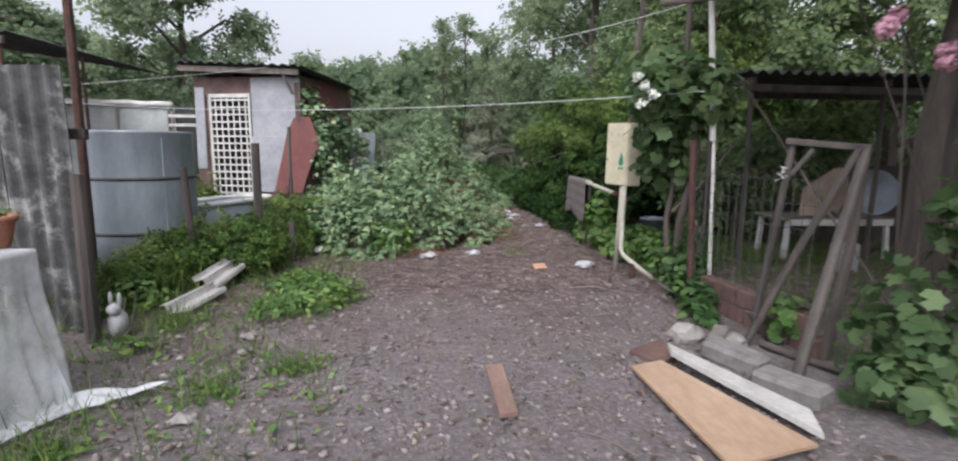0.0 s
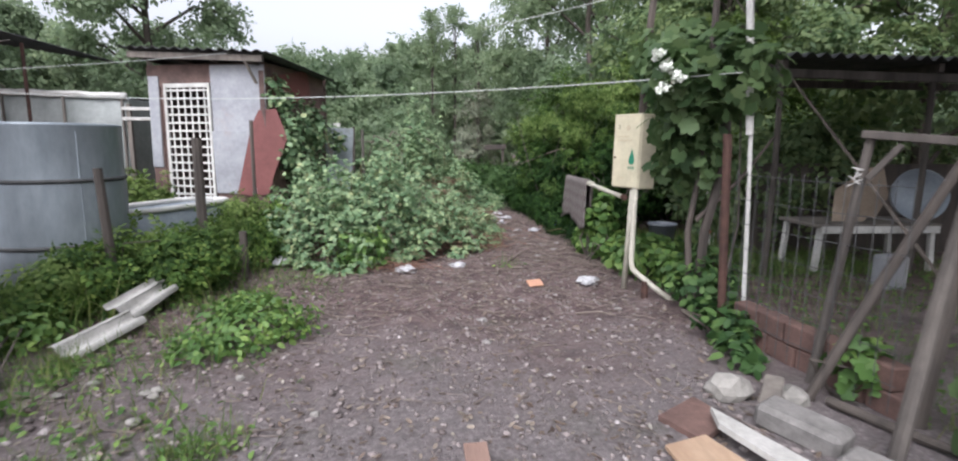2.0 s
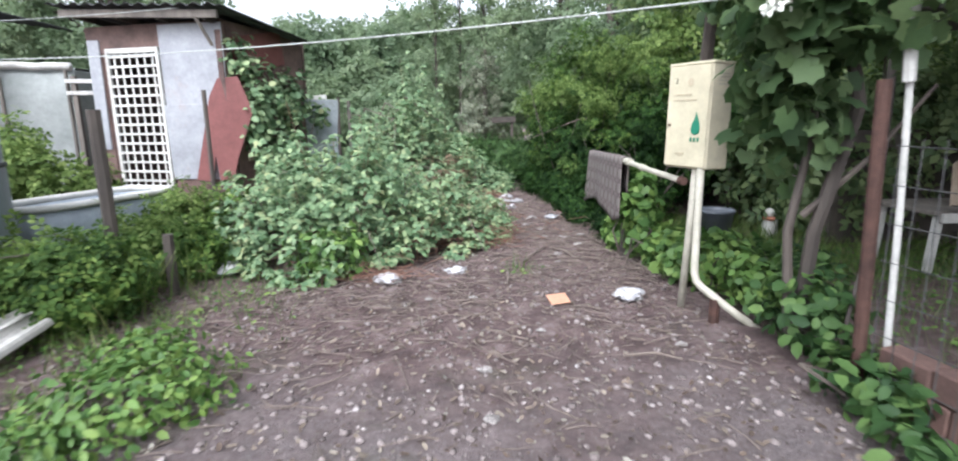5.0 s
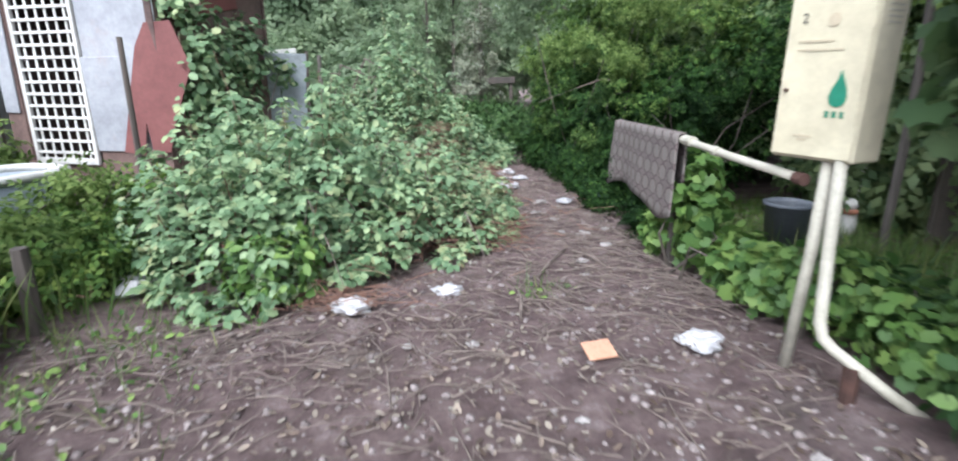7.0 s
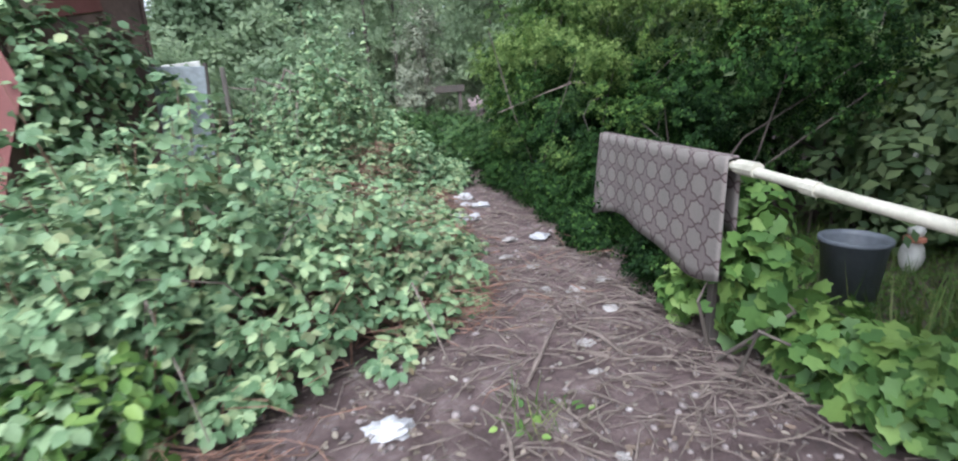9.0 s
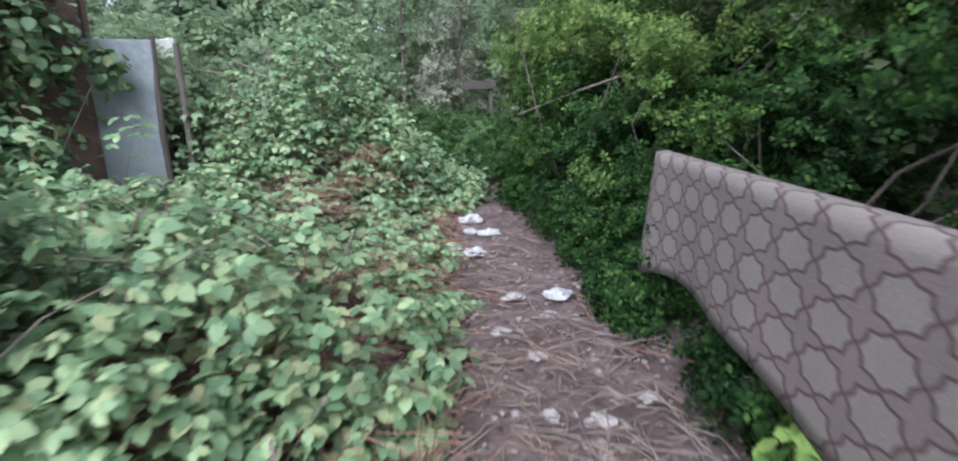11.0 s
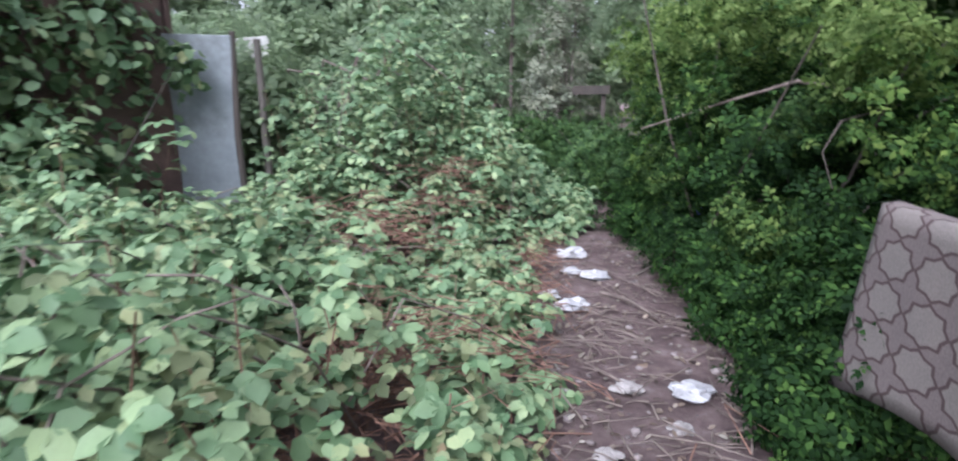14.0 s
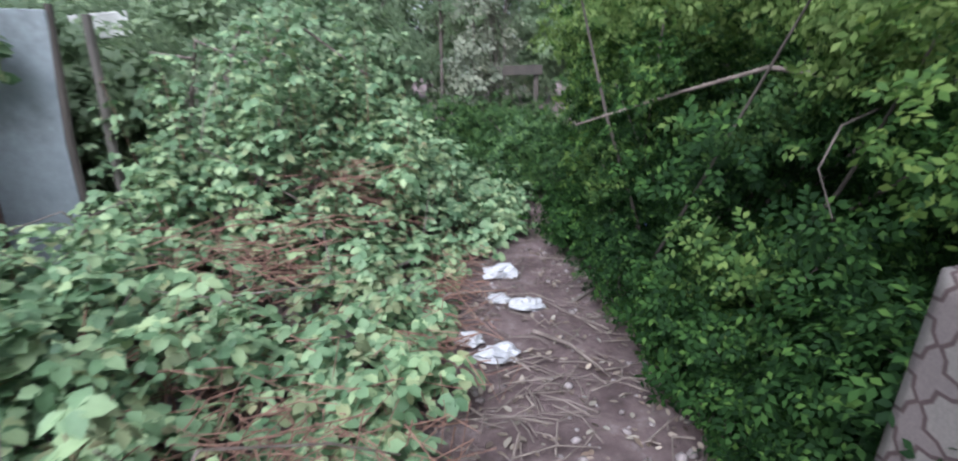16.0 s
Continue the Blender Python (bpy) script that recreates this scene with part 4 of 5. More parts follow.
solo("rock", Geo().lump((1.72, 4.55, 0.03), (0.1, 0.09, 0.06), 0.3, 8), M_stone, "grey rough stone by the gate pole", "stone", "stones by the gate")
for a in ((1.53, 4.18, 0.06, 2, 4, -58), (1.62, 3.72, 0.05, 3, 0, -60)):
    solo("concrete_block", Geo().box((0.4, 0.19, 0.13), pose(*a), 0.025), M_concrete, "worn grey concrete block at the yard's edge", "block", "concrete blocks at the yard's edge")

# ---- overhead wires ----
def wire(name, a, c, sag, label):
    a, c = Vector(a), Vector(c)
    pts = [a.lerp(c, i / 24) - Vector((0, 0, sag * 4 * (i / 24) * (1 - i / 24))) for i in range(25)]
    solo(name, Geo().tube(pts, 0.0045, n=5), M_wire, label, "wire", "washing lines")


wire("washing_line", (-7.6, 10.0, 2.2), (1.9, 5.65, 1.93), 0.2, "pale washing line hung across the yard")
wire("washing_line", (-6.1, 8.5, 2.15), (-3.3, 11.0, 2.85), 0.03, "pale line tied to the shack roof")
wire("washing_line", (0.2, 7.4, 2.55), (2.0, 6.4, 2.85), 0.03, "pale line tied to the tree")

# ---- plants ----
def path_edge(y):
    """The left edge of the trodden path."""
    return np.interp(y, [7.5, 8.3, 8.8, 9.8, 10.8, 11.6, 12.3, 12.9, 13.4, 14.2, 18], [-1.3, -0.45, 0.25, 0.62, 0.62, 0.52, 0.48, 0.55, 0.95, 1.4, 1.4])


def thicket_h(x, y):
    inside = np.clip((path_edge(y) + 0.12 - x) / 0.7, 0, 1) ** 0.6
    front = np.clip((y - np.interp(x, [-2.6, -1.3, -0.4, 0.3, 0.8], [8.7, 7.65, 8.1, 8.6, 9.3])) / 0.55 + 0.15, 0, 1) ** 0.5
    h = 1.1 * np.exp(-((x + 1.3) / 1.3) ** 2 - ((y - 9.2) / 1.4) ** 2) + 0.42 * np.exp(-((x - 0.1) / 0.7) ** 2 - ((y - 9.8) / 1.0) ** 2)
    h = np.maximum(h, 0.75 * np.exp(-((x + 1.4) / 1.6) ** 2 - ((y - 10.9) / 1.5) ** 2))
    h = np.maximum(h, 2.0 * np.exp(-((x + 0.85) / 1.2) ** 2 - ((y - 14.0) / 1.6) ** 2))
    h = np.maximum(h, 0.95 * np.exp(-((x - 0.0) / 0.7) ** 2 - ((y - 13.4) / 1.0) ** 2))
    h = np.maximum(h, 0.36)
    h = h * (1 - 0.45 * np.exp(-((x + 0.35) / 0.55) ** 2 - ((y - 12.0) / 0.75) ** 2))
    h = h * (1 + 0.22 * hills(x, y, 2.0, 1.6) + 0.14 * hills(x, y, 5.0, 5.5))
    return h * inside * front


# where dead canes lie bare among the brambles: x, y, half widths, bareness
POCKETS = [(-0.45, 12.1, 0.38, 0.4, 0.95), (-0.2, 13.0, 0.35, 0.3, 0.95), (0.2, 10.7, 0.3, 0.3, 0.7), (-0.12, 10.4, 0.32, 0.22, 0.95), (-0.66, 10.2, 0.3, 0.2, 0.9),
           (0.15, 10.15, 0.2, 0.2, 0.9), (-0.62, 9.62, 0.35, 0.2, 0.9), (-0.2, 9.72, 0.45, 0.28, 0.8), (-0.5, 11.0, 0.45, 0.28, 0.7)]


def build_thicket():
    bt = thing("bramble_thicket", "dense thicket of pale green bramble leaves and dead canes", "brambles", kind="stuff")

    def allowed(x, y):
        return ~((x < -2.45 + (y - 10.9) * 0.25) & (y > 10.5)) & ~((x < -2.45) & (y < 10.5))

    n = 2600
    x, y = R.uniform(-3.2, 1.1, n), R.uniform(7.6, 17, n)
    h = thicket_h(x, y)
    bare = np.zeros(n)
    for bx, by, sx, sy, most in POCKETS:
        bare = np.maximum(bare, most * np.exp(-((x - bx) / sx) ** 2 - ((y - by) / sy) ** 2))
    k = (h > 0.1) & allowed(x, y) & (R.random(n) > bare)
    x, y, h = x[k], y[k], h[k] * np.where(R.random(k.sum()) < 0.12, R.uniform(1.2, 1.45, k.sum()), R.uniform(0.5, 1.08, k.sum()))
    P, N, S, g = [], [], [], Geo()
    for x0, y0, h0 in zip(x, y, h):
        a = R.uniform(0, 6.28)
        lean = R.uniform(0.05, 0.3) * min(1, h0 + 0.3)
        m = 15 if h0 < 0.6 else 22
        t = R.uniform(0.3, 1.0, m) ** 0.7
        ring = R.uniform(0, 6.28, m)
        out = R.uniform(0.04, 0.2, m) * (1.15 - 0.55 * t)
        d = np.stack([np.cos(ring), np.sin(ring)], 1)
        P.append(np.stack([x0 + lean * t ** 2 * math.cos(a) + d[:, 0] * out, y0 + lean * t ** 2 * math.sin(a) + d[:, 1] * out, np.maximum(h0 * t * (1.12 - 0.12 * t), 0.04)], 1))
        N.append(np.stack([d[:, 0] * 0.35, d[:, 1] * 0.35 - 0.15, np.ones(m)], 1))
        S.append(R.uniform(0.052, 0.102, m) * (1.12 - 0.35 * t))
        if y0 < 14 and R.random() < 0.6:
            g.tube([(x0, y0, 0), (x0 + lean * 0.25 * math.cos(a), y0 + lean * 0.25 * math.sin(a), h0 * 0.5), (x0 + lean * math.cos(a), y0 + lean * math.sin(a), h0 * 0.97)], 0.006, 0.002, 4)
    P, N, S = np.concatenate(P), np.concatenate(N), np.concatenate(S)
    dull = R.random(len(P)) < 0.4 * np.exp(-((P[:, 0] - 0.15) / 0.55) ** 2 - ((P[:, 1] - 9.6) / 1.1) ** 2) + 0.3 * np.exp(-((P[:, 0] - 0.1) / 0.5) ** 2 - ((P[:, 1] - 12.2) / 1.0) ** 2)
    strew("leaves", trefoil(), P[~dull], N[~dull], S[~dull], M_bramble, bt, 0.27)["kind"] = "stuff"
    faded = strew("dull_leaves", trefoil(), P[dull], N[dull], S[dull] * 0.85, M_dull, bt, 0.35)
    faded["kind"], faded["label"] = "stuff", "olive leaves turning brown"
    part("canes", g, M_cane, bt, "green-brown bramble canes")["kind"] = "stuff"
    g = Geo()
    for k in range(70):
        x0, y0 = R.uniform(-2.2, 0.6), R.uniform(8.2, 13.5)
        hh = float(thicket_h(np.array(x0), np.array(y0)))
        if hh < 0.15:
            continue
        a, L = R.uniform(0, 6.28), R.uniform(0.5, 1.0)
        e = float(thicket_h(np.array(x0 + L * math.cos(a)), np.array(y0 + L * math.sin(a))))
        g.tube([(x0, y0, 0.05), (x0 + 0.4 * L * math.cos(a), y0 + 0.4 * L * math.sin(a), 0.75 * hh), (x0 + 0.75 * L * math.cos(a), y0 + 0.75 * L * math.sin(a), 0.4 * hh + 0.5 * e), (x0 + L * math.cos(a), y0 + L * math.sin(a), 0.9 * e + 0.05)], 0.006, 0.003, 4)
    part("long_canes", g, M_twig, bt, "long pale bare canes")["kind"] = "stuff"
    g = Geo()
    for cx, cy, cz, sx, sy, k in ((-0.45, 12.1, 0.45, 0.45, 0.45, 170), (-0.2, 13.0, 0.6, 0.4, 0.3, 170), (-0.12, 10.4, 0.22, 0.4, 0.25, 150), (-0.66, 10.2, 0.2, 0.35, 0.22, 110), (-0.62, 9.62, 0.2, 0.4, 0.22, 130), (0.2, 10.7, 0.22, 0.35, 0.35, 110), (-0.4, 11.0, 0.25, 0.6, 0.35, 100), (-0.3, 9.1, 0.18, 0.7, 0.3, 160), (0.55, 12.3, 0.12, 0.2, 0.9, 150), (-0.75, 7.88, 0.07, 0.4, 0.12, 50), (-1.0, 9.8, 0.15, 1.4, 1.2, 500), (0.3, 9.2, 0.1, 0.35, 0.3, 80), (-0.2, 9.7, 0.16, 0.6, 0.35, 240)):
        for _ in range(int(k * 1.3)):
            p = np.array((cx + R.normal() * sx * 0.6, cy + R.normal() * sy * 0.6, max(0.02, cz * R.uniform(0.2, 1.25))))
            a, L, c = R.uniform(0, 6.28), R.uniform(0.08, 0.34), R.normal() * 0.12
            d = np.array((math.cos(a), math.sin(a), R.normal() * 0.2))
            q = [p - d * L / 2, p + np.array((-d[1], d[0], 0.3)) * c, p + d * L / 2]
            g.tube([(u[0], u[1], max(u[2], 0.012)) for u in q], 0.0034, 0.002, 4)
    part("dead_canes", g, M_cane, bt, "dry reddish dead canes")["kind"] = "stuff"


build_thicket()


def bush(name, label, puffs, per_m2, template, size, mat, tilt=0.6, stems=6, category="bush", hollow=0.5, stem_mat=None, gaps=None):
    """Stems and a crown of many leaves gathered in uneven masses (x, y, z, rx, ry, rz)."""
    base = puffs[0]
    b = thing(name, label, category, (base[0], base[1], 0))
    off = np.array((base[0], base[1], 0))
    P, N = [], []
    for px, py, pz, rx, ry, rz in puffs:
        n = int(per_m2 * 4 * math.pi * ((rx * ry) ** 1.6 / 3 + (rx * rz) ** 1.6 / 3 + (ry * rz) ** 1.6 / 3) ** (1 / 1.6))
        p, d = puff((px, py, pz), (rx, ry, rz), n, hollow)
        P.append(p), N.append(d + np.array((0, 0, 0.6)))
    P, N = np.concatenate(P), np.concatenate(N)
    ok = P[:, 2] > 0.03
    if gaps is not None:
        ok &= np.array([noise.noise(Vector(q) * 2.6) + 0.5 * noise.noise(Vector(q) * 6.5) > gaps for q in P])
    P, N = P[ok], N[ok]
    strew("crown", template, P - off, N, R.uniform(size * 0.7, size * 1.25, len(P)), mat, b, tilt)
    for k in range(stems):
        px, py, pz, rx, ry, rz = puffs[k % len(puffs)]
        e = np.array((px, py, pz)) - off + R.normal(size=3) * np.array((rx, ry, rz)) * 0.35
        s = R.normal(size=3) * np.array((0.12, 0.12, 0))
        m = (s + e) / 2 + R.normal(size=3) * 0.15
        part("stem", Geo().tube([(s[0], s[1], -0.05), tuple(m), tuple(e)], 0.013, 0.005, 5), stem_mat or M_bark, b)
    return b


# dark shrubs on the far side of the path; shade coloured into their leaves
bush("hedge_shrub", "dark green fine-leaved shrub leaning over the path, leaf colour deepened for shade", [(2.1, 12.2, 0.9, 0.75, 1.0, 0.9), (2.0, 13.3, 1.1, 0.7, 0.9, 1.0), (2.3, 11.2, 0.7, 0.6, 0.7, 0.7), (1.85, 12.6, 0.45, 0.45, 0.8, 0.45), (1.68, 12.7, 0.3, 0.3, 0.7, 0.32), (1.72, 11.7, 0.25, 0.22, 0.5, 0.28), (1.45, 13.6, 0.3, 0.3, 0.4, 0.35)], 560, sprig(), 0.075, M_hedge, stems=8, hollow=0.12, gaps=-0.02)
bush("hedge_shrub", "dark green fine-leaved shrub beside the rug rail, leaf colour deepened for shade", [(2.55, 10.3, 0.9, 0.6, 0.8, 0.9), (2.9, 9.6, 1.5, 0.7, 0.7, 0.6), (2.15, 10.9, 0.5, 0.35, 0.5, 0.5)], 480, sprig(), 0.075, M_hedge, stems=10, hollow=0.12, gaps=-0.02)
bush("hedge_shrub", "tall fine-leaved shrub with paler shoots above the path", [(2.15, 14.2, 1.6, 0.75, 0.9, 1.1), (2.6, 13.4, 2.1, 0.9, 0.9, 0.9), (2.3, 15.4, 1.2, 0.6, 0.9, 1.0)], 540, sprig(), 0.085, M_shoot, stems=14, hollow=0.2, gaps=0.0)
bush("hedge_shrub", "pale feathery shoots leaning out of the dark shrub", [(1.95, 11.9, 1.25, 0.5, 0.6, 0.3), (1.75, 13.0, 1.3, 0.45, 0.6, 0.4), (1.55, 12.7, 0.75, 0.25, 0.5, 0.3), (2.2, 10.9, 1.15, 0.45, 0.5, 0.35), (2.5, 10.0, 1.75, 0.5, 0.5, 0.35), (1.75, 11.3, 0.62, 0.2, 0.35, 0.22)], 330, sprig(), 0.075, M_shoot, stems=4, hollow=0.3, gaps=0.05)
bush("hedge_shrub", "bright shoots crowning the shrub beside the path, top light put into their colour", [(1.9, 12.4, 1.75, 0.6, 0.8, 0.3), (2.2, 11.2, 1.55, 0.5, 0.6, 0.28), (1.7, 13.6, 1.7, 0.5, 0.6, 0.4), (2.7, 10.4, 2.1, 0.6, 0.7, 0.3), (2.6, 12.2, 2.3, 0.6, 0.8, 0.35)], 260, sprig(), 0.085, M_tip, stems=10, hollow=0.2, gaps=0.0)
bush("hedge_shrub", "low shrub at the path's bend, shade put into its dark leaves", [(1.9, 10.6, 0.35, 0.28, 0.6, 0.4), (1.7, 11.4, 0.26, 0.26, 0.5, 0.32), (1.72, 9.2, 0.2, 0.16, 0.5, 0.22), (1.62, 10.35, 0.15, 0.2, 0.4, 0.2)], 560, sprig(), 0.075, M_hedge, stems=6)
bush("hedge_shrub", "low green shoots along the path's edge, leaves darkened as if shaded", [(1.6, 12.3, 0.22, 0.22, 0.6, 0.28), (1.7, 10.9, 0.16, 0.2, 0.4, 0.2), (1.5, 13.3, 0.25, 0.25, 0.5, 0.3)], 420, sprig(), 0.07, M_hedge, stems=6)
bush("vine_bush", "bright green leafy vine at the rug post", [(1.72, 8.3, 0.45, 0.16, 0.22, 0.42), (1.85, 7.85, 0.2, 0.2, 0.4, 0.22), (1.62, 8.75, 0.2, 0.1, 0.14, 0.22)], 420, lobed(), 0.085, M_weed, stems=6)
bush("weed_bush", "light green broad-leaved weeds beside the gas pipe", [(2.0, 7.3, 0.25, 0.25, 0.4, 0.28), (1.85, 7.6, 0.2, 0.18, 0.3, 0.2), (2.05, 6.85, 0.2, 0.22, 0.3, 0.24)], 330, lobed(), 0.065, M_weed, stems=8)
bush("weed_bush", "dark green leafy weeds behind the bent gas pipe", [(2.25, 6.7, 0.25, 0.25, 0.45, 0.28), (2.0, 6.2, 0.22, 0.25, 0.4, 0.26), (2.3, 7.3, 0.2, 0.25, 0.4, 0.22)], 300, leaflet(0.7), 0.085, M_vine, stems=8)
bush("weed_bush", "green weeds along the low wall", [(1.85, 5.5, 0.12, 0.2, 0.3, 0.14), (1.72, 5.1, 0.06, 0.12, 0.25, 0.08)], 400, leaflet(), 0.1, M_vine, stems=4)
bush("vine_bush", "grape vine with big pale leaves behind the gas box", [(2.0, 5.95, 1.95, 0.35, 0.4, 0.35), (1.75, 6.25, 1.75, 0.3, 0.4, 0.4), (1.55, 5.95, 1.95, 0.22, 0.25, 0.25), (1.9, 6.3, 1.3, 0.22, 0.3, 0.3), (2.0, 6.9, 2.2, 0.45, 0.5, 0.35), (1.72, 6.5, 1.35, 0.1, 0.12, 0.2)], 130, lobed(), 0.115, M_grape, stems=1, stem_mat=M_darkwood)
bush("vine_bush", "lush vine with lobed leaves beside the gate", [(2.3, 3.7, 0.4, 0.3, 0.4, 0.4), (2.75, 3.8, 1.0, 0.3, 0.4, 0.4), (2.1, 3.5, 0.15, 0.3, 0.35, 0.18)], 110, lobed(), 0.095, M_grape, stems=5, hollow=0.15)
bush("vine_bush", "small vine shoots at the gate poles", [(2.1, 4.55, 0.2, 0.14, 0.16, 0.18)], 200, lobed(), 0.08, M_weed, stems=3)
# weedy left side
bush("weed_bush", "bright green weed clump on the bare yard", [(-1.6, 5.75, 0.1, 0.45, 0.45, 0.16), (-1.85, 6.3, 0.08, 0.25, 0.3, 0.12), (-1.85, 5.35, 0.06, 0.22, 0.2, 0.1)], 700, leaflet(), 0.055, M_weed, stems=6)
bush("weed_bush", "tall green weeds before the tank", [(-3.2, 6.6, 0.25, 0.4, 0.6, 0.3), (-2.6, 7.0, 0.28, 0.4, 0.5, 0.35), (-3.4, 5.9, 0.15, 0.35, 0.4, 0.2)], 300, sprig(), 0.11, M_shoot, stems=12)
bush("weed_bush", "green weeds round the old posts", [(-2.6, 8.3, 0.22, 0.5, 0.5, 0.28), (-3.0, 7.5, 0.2, 0.4, 0.4, 0.25), (-2.4, 9.2, 0.3, 0.4, 0.5, 0.35)], 320, sprig(), 0.11, M_shoot, stems=12)
bush("weed_bush", "pale tall weeds before the old bathtub", [(-2.7, 7.9, 0.4, 0.45, 0.5, 0.3), (-3.1, 7.2, 0.4, 0.4, 0.45, 0.28), (-2.75, 8.9, 0.45, 0.35, 0.45, 0.35), (-3.3, 6.3, 0.3, 0.4, 0.5, 0.2)], 170, sprig(), 0.12, M_tip, stems=14, hollow=0.2, gaps=-0.05)
bush("weed_bush", "pale green bush at the thicket's foot", [(-1.15, 8.0, 0.2, 0.35, 0.25, 0.26)], 500, leaflet(), 0.075, M_weed, stems=6)
bush("weed_bush", "green weeds by the rabbit figure", [(-2.6, 4.55, 0.04, 0.2, 0.12, 0.08), (-3.1, 5.6, 0.12, 0.3, 0.3, 0.18)], 350, leaflet(), 0.07, M_weed, stems=4)
bush("ivy_mass", "dark ivy hanging over the shack's side", [(-2.75, 11.5, 1.5, 0.3, 0.7, 0.8), (-2.55, 11.6, 0.7, 0.35, 0.7, 0.6), (-2.6, 12.3, 1.7, 0.35, 0.5, 0.5), (-2.75, 12.6, 1.1, 0.3, 0.45, 0.8), (-2.8, 12.3, 0.5, 0.35, 0.5, 0.5), (-2.95, 11.2, 2.2, 0.25, 0.35, 0.35), (-2.85, 12.55, 1.75, 0.25, 0.2, 0.2), (-2.2, 12.6, 1.45, 0.16, 0.1, 0.25)], 210, leaflet(0.8), 0.1, M_bramble, stems=8, hollow=0.2)


# ---- trees ----
def tree(at, h, r, mat, label, n=9000, leaf=0.16, trunk=0.12, low=0.35, name="tree", kind="", lean=(0, 0)):
    """A tapered trunk with limbs, and leaves gathered in masses round the limbs' ends."""
    t = thing(name, label, "tree", (at[0], at[1], 0), kind=kind)
    g = Geo()
    top = Vector((lean[0], lean[1], h * 0.85))
    g.tube([(0, 0, -0.1), (0.05 * R.normal() + lean[0] * 0.2, 0.05 * R.normal() + lean[1] * 0.2, h * 0.3), (lean[0] * 0.6 + 0.1 * R.normal(), lean[1] * 0.6, h * 0.6), tuple(top)], trunk, trunk * 0.2, 8, 0.15)
    P, N = [], []
    k = 16
    for i in range(k):
        z0 = h * (low + (0.9 - low) * i / k)
        a = i * 2.4 + R.random()
        reach = r * (0.55 + 0.45 * R.random()) * math.sin(math.pi * min(0.95, 0.25 + 0.72 * i / k))
        s = Vector((lean[0], lean[1], 0)) * (z0 / h) + Vector((0, 0, z0 * 0.92))
        e = Vector((lean[0] * z0 / h + reach * math.cos(a), lean[1] * z0 / h + reach * math.sin(a), z0 + 0.12 * h * R.random()))
        g.tube([s, (s + e) / 2 + Vector((0, 0, 0.08 * h * R.random())), e], trunk * 0.35, trunk * 0.08, 5)
        c = (e * 0.8 + s * 0.2)
        q = r * R.uniform(0.28, 0.46)
        p, d = puff(tuple(c), (q, q, q * 0.8), n // k, 0.3)
        P.append(p), N.append(d + np.array((0, 0, 0.7)))
    P, N = np.concatenate(P), np.concatenate(N)
    strew("crown", sprig(5, 0.55), P, N, R.uniform(leaf * 0.7, leaf * 1.3, len(P)), mat, t, 0.7)
    part("trunk", g, M_bark, t)
    return t


# M_far crowns carry haze in their leaf colour
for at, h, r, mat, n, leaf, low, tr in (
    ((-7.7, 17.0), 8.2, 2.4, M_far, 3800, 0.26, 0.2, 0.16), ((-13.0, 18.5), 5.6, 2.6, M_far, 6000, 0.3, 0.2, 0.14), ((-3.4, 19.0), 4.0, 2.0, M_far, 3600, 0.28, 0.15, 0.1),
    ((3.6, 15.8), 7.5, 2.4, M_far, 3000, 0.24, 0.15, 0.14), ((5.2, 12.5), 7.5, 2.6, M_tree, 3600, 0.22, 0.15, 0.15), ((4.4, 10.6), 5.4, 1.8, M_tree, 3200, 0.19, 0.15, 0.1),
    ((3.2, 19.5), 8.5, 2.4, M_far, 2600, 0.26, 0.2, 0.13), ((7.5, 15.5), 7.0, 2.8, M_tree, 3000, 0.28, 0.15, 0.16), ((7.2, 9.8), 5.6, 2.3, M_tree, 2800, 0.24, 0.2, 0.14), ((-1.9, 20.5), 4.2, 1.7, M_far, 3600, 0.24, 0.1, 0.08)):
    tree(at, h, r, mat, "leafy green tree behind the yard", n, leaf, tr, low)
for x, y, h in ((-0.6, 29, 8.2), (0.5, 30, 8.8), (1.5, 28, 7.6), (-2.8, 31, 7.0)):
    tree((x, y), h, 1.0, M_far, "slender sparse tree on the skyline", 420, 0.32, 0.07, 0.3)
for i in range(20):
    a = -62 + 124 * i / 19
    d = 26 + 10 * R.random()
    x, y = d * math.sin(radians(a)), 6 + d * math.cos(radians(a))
    tree((x, y), R.uniform(5.8, 8.2), R.uniform(2.4, 3.4), M_far, "green tree in the distance, haze painted as pale leaf colour", 2200, 0.5, 0.12, 0.08)
tree((4.4, 2.9), 7.0, 2.6, M_hedge, "dark leafy tree standing over the gate", 2600, 0.22, 0.16, 0.42)
for i in range(6):
    tree((R.uniform(1, 9), R.uniform(-9, -5)), 6.5, 2.6, M_tree, "leafy green tree beyond the yard's open end", 2500, 0.4, 0.14, 0.25)

bush("shrub", "pale green shrub between the tank and the shack", [(-5.3, 10.3, 0.55, 0.5, 0.5, 0.65), (-4.75, 10.6, 0.4, 0.35, 0.4, 0.5), (-5.9, 10.9, 0.7, 0.5, 0.5, 0.8)], 170, sprig(5, 0.6), 0.14, M_tip, stems=8, hollow=0.2)
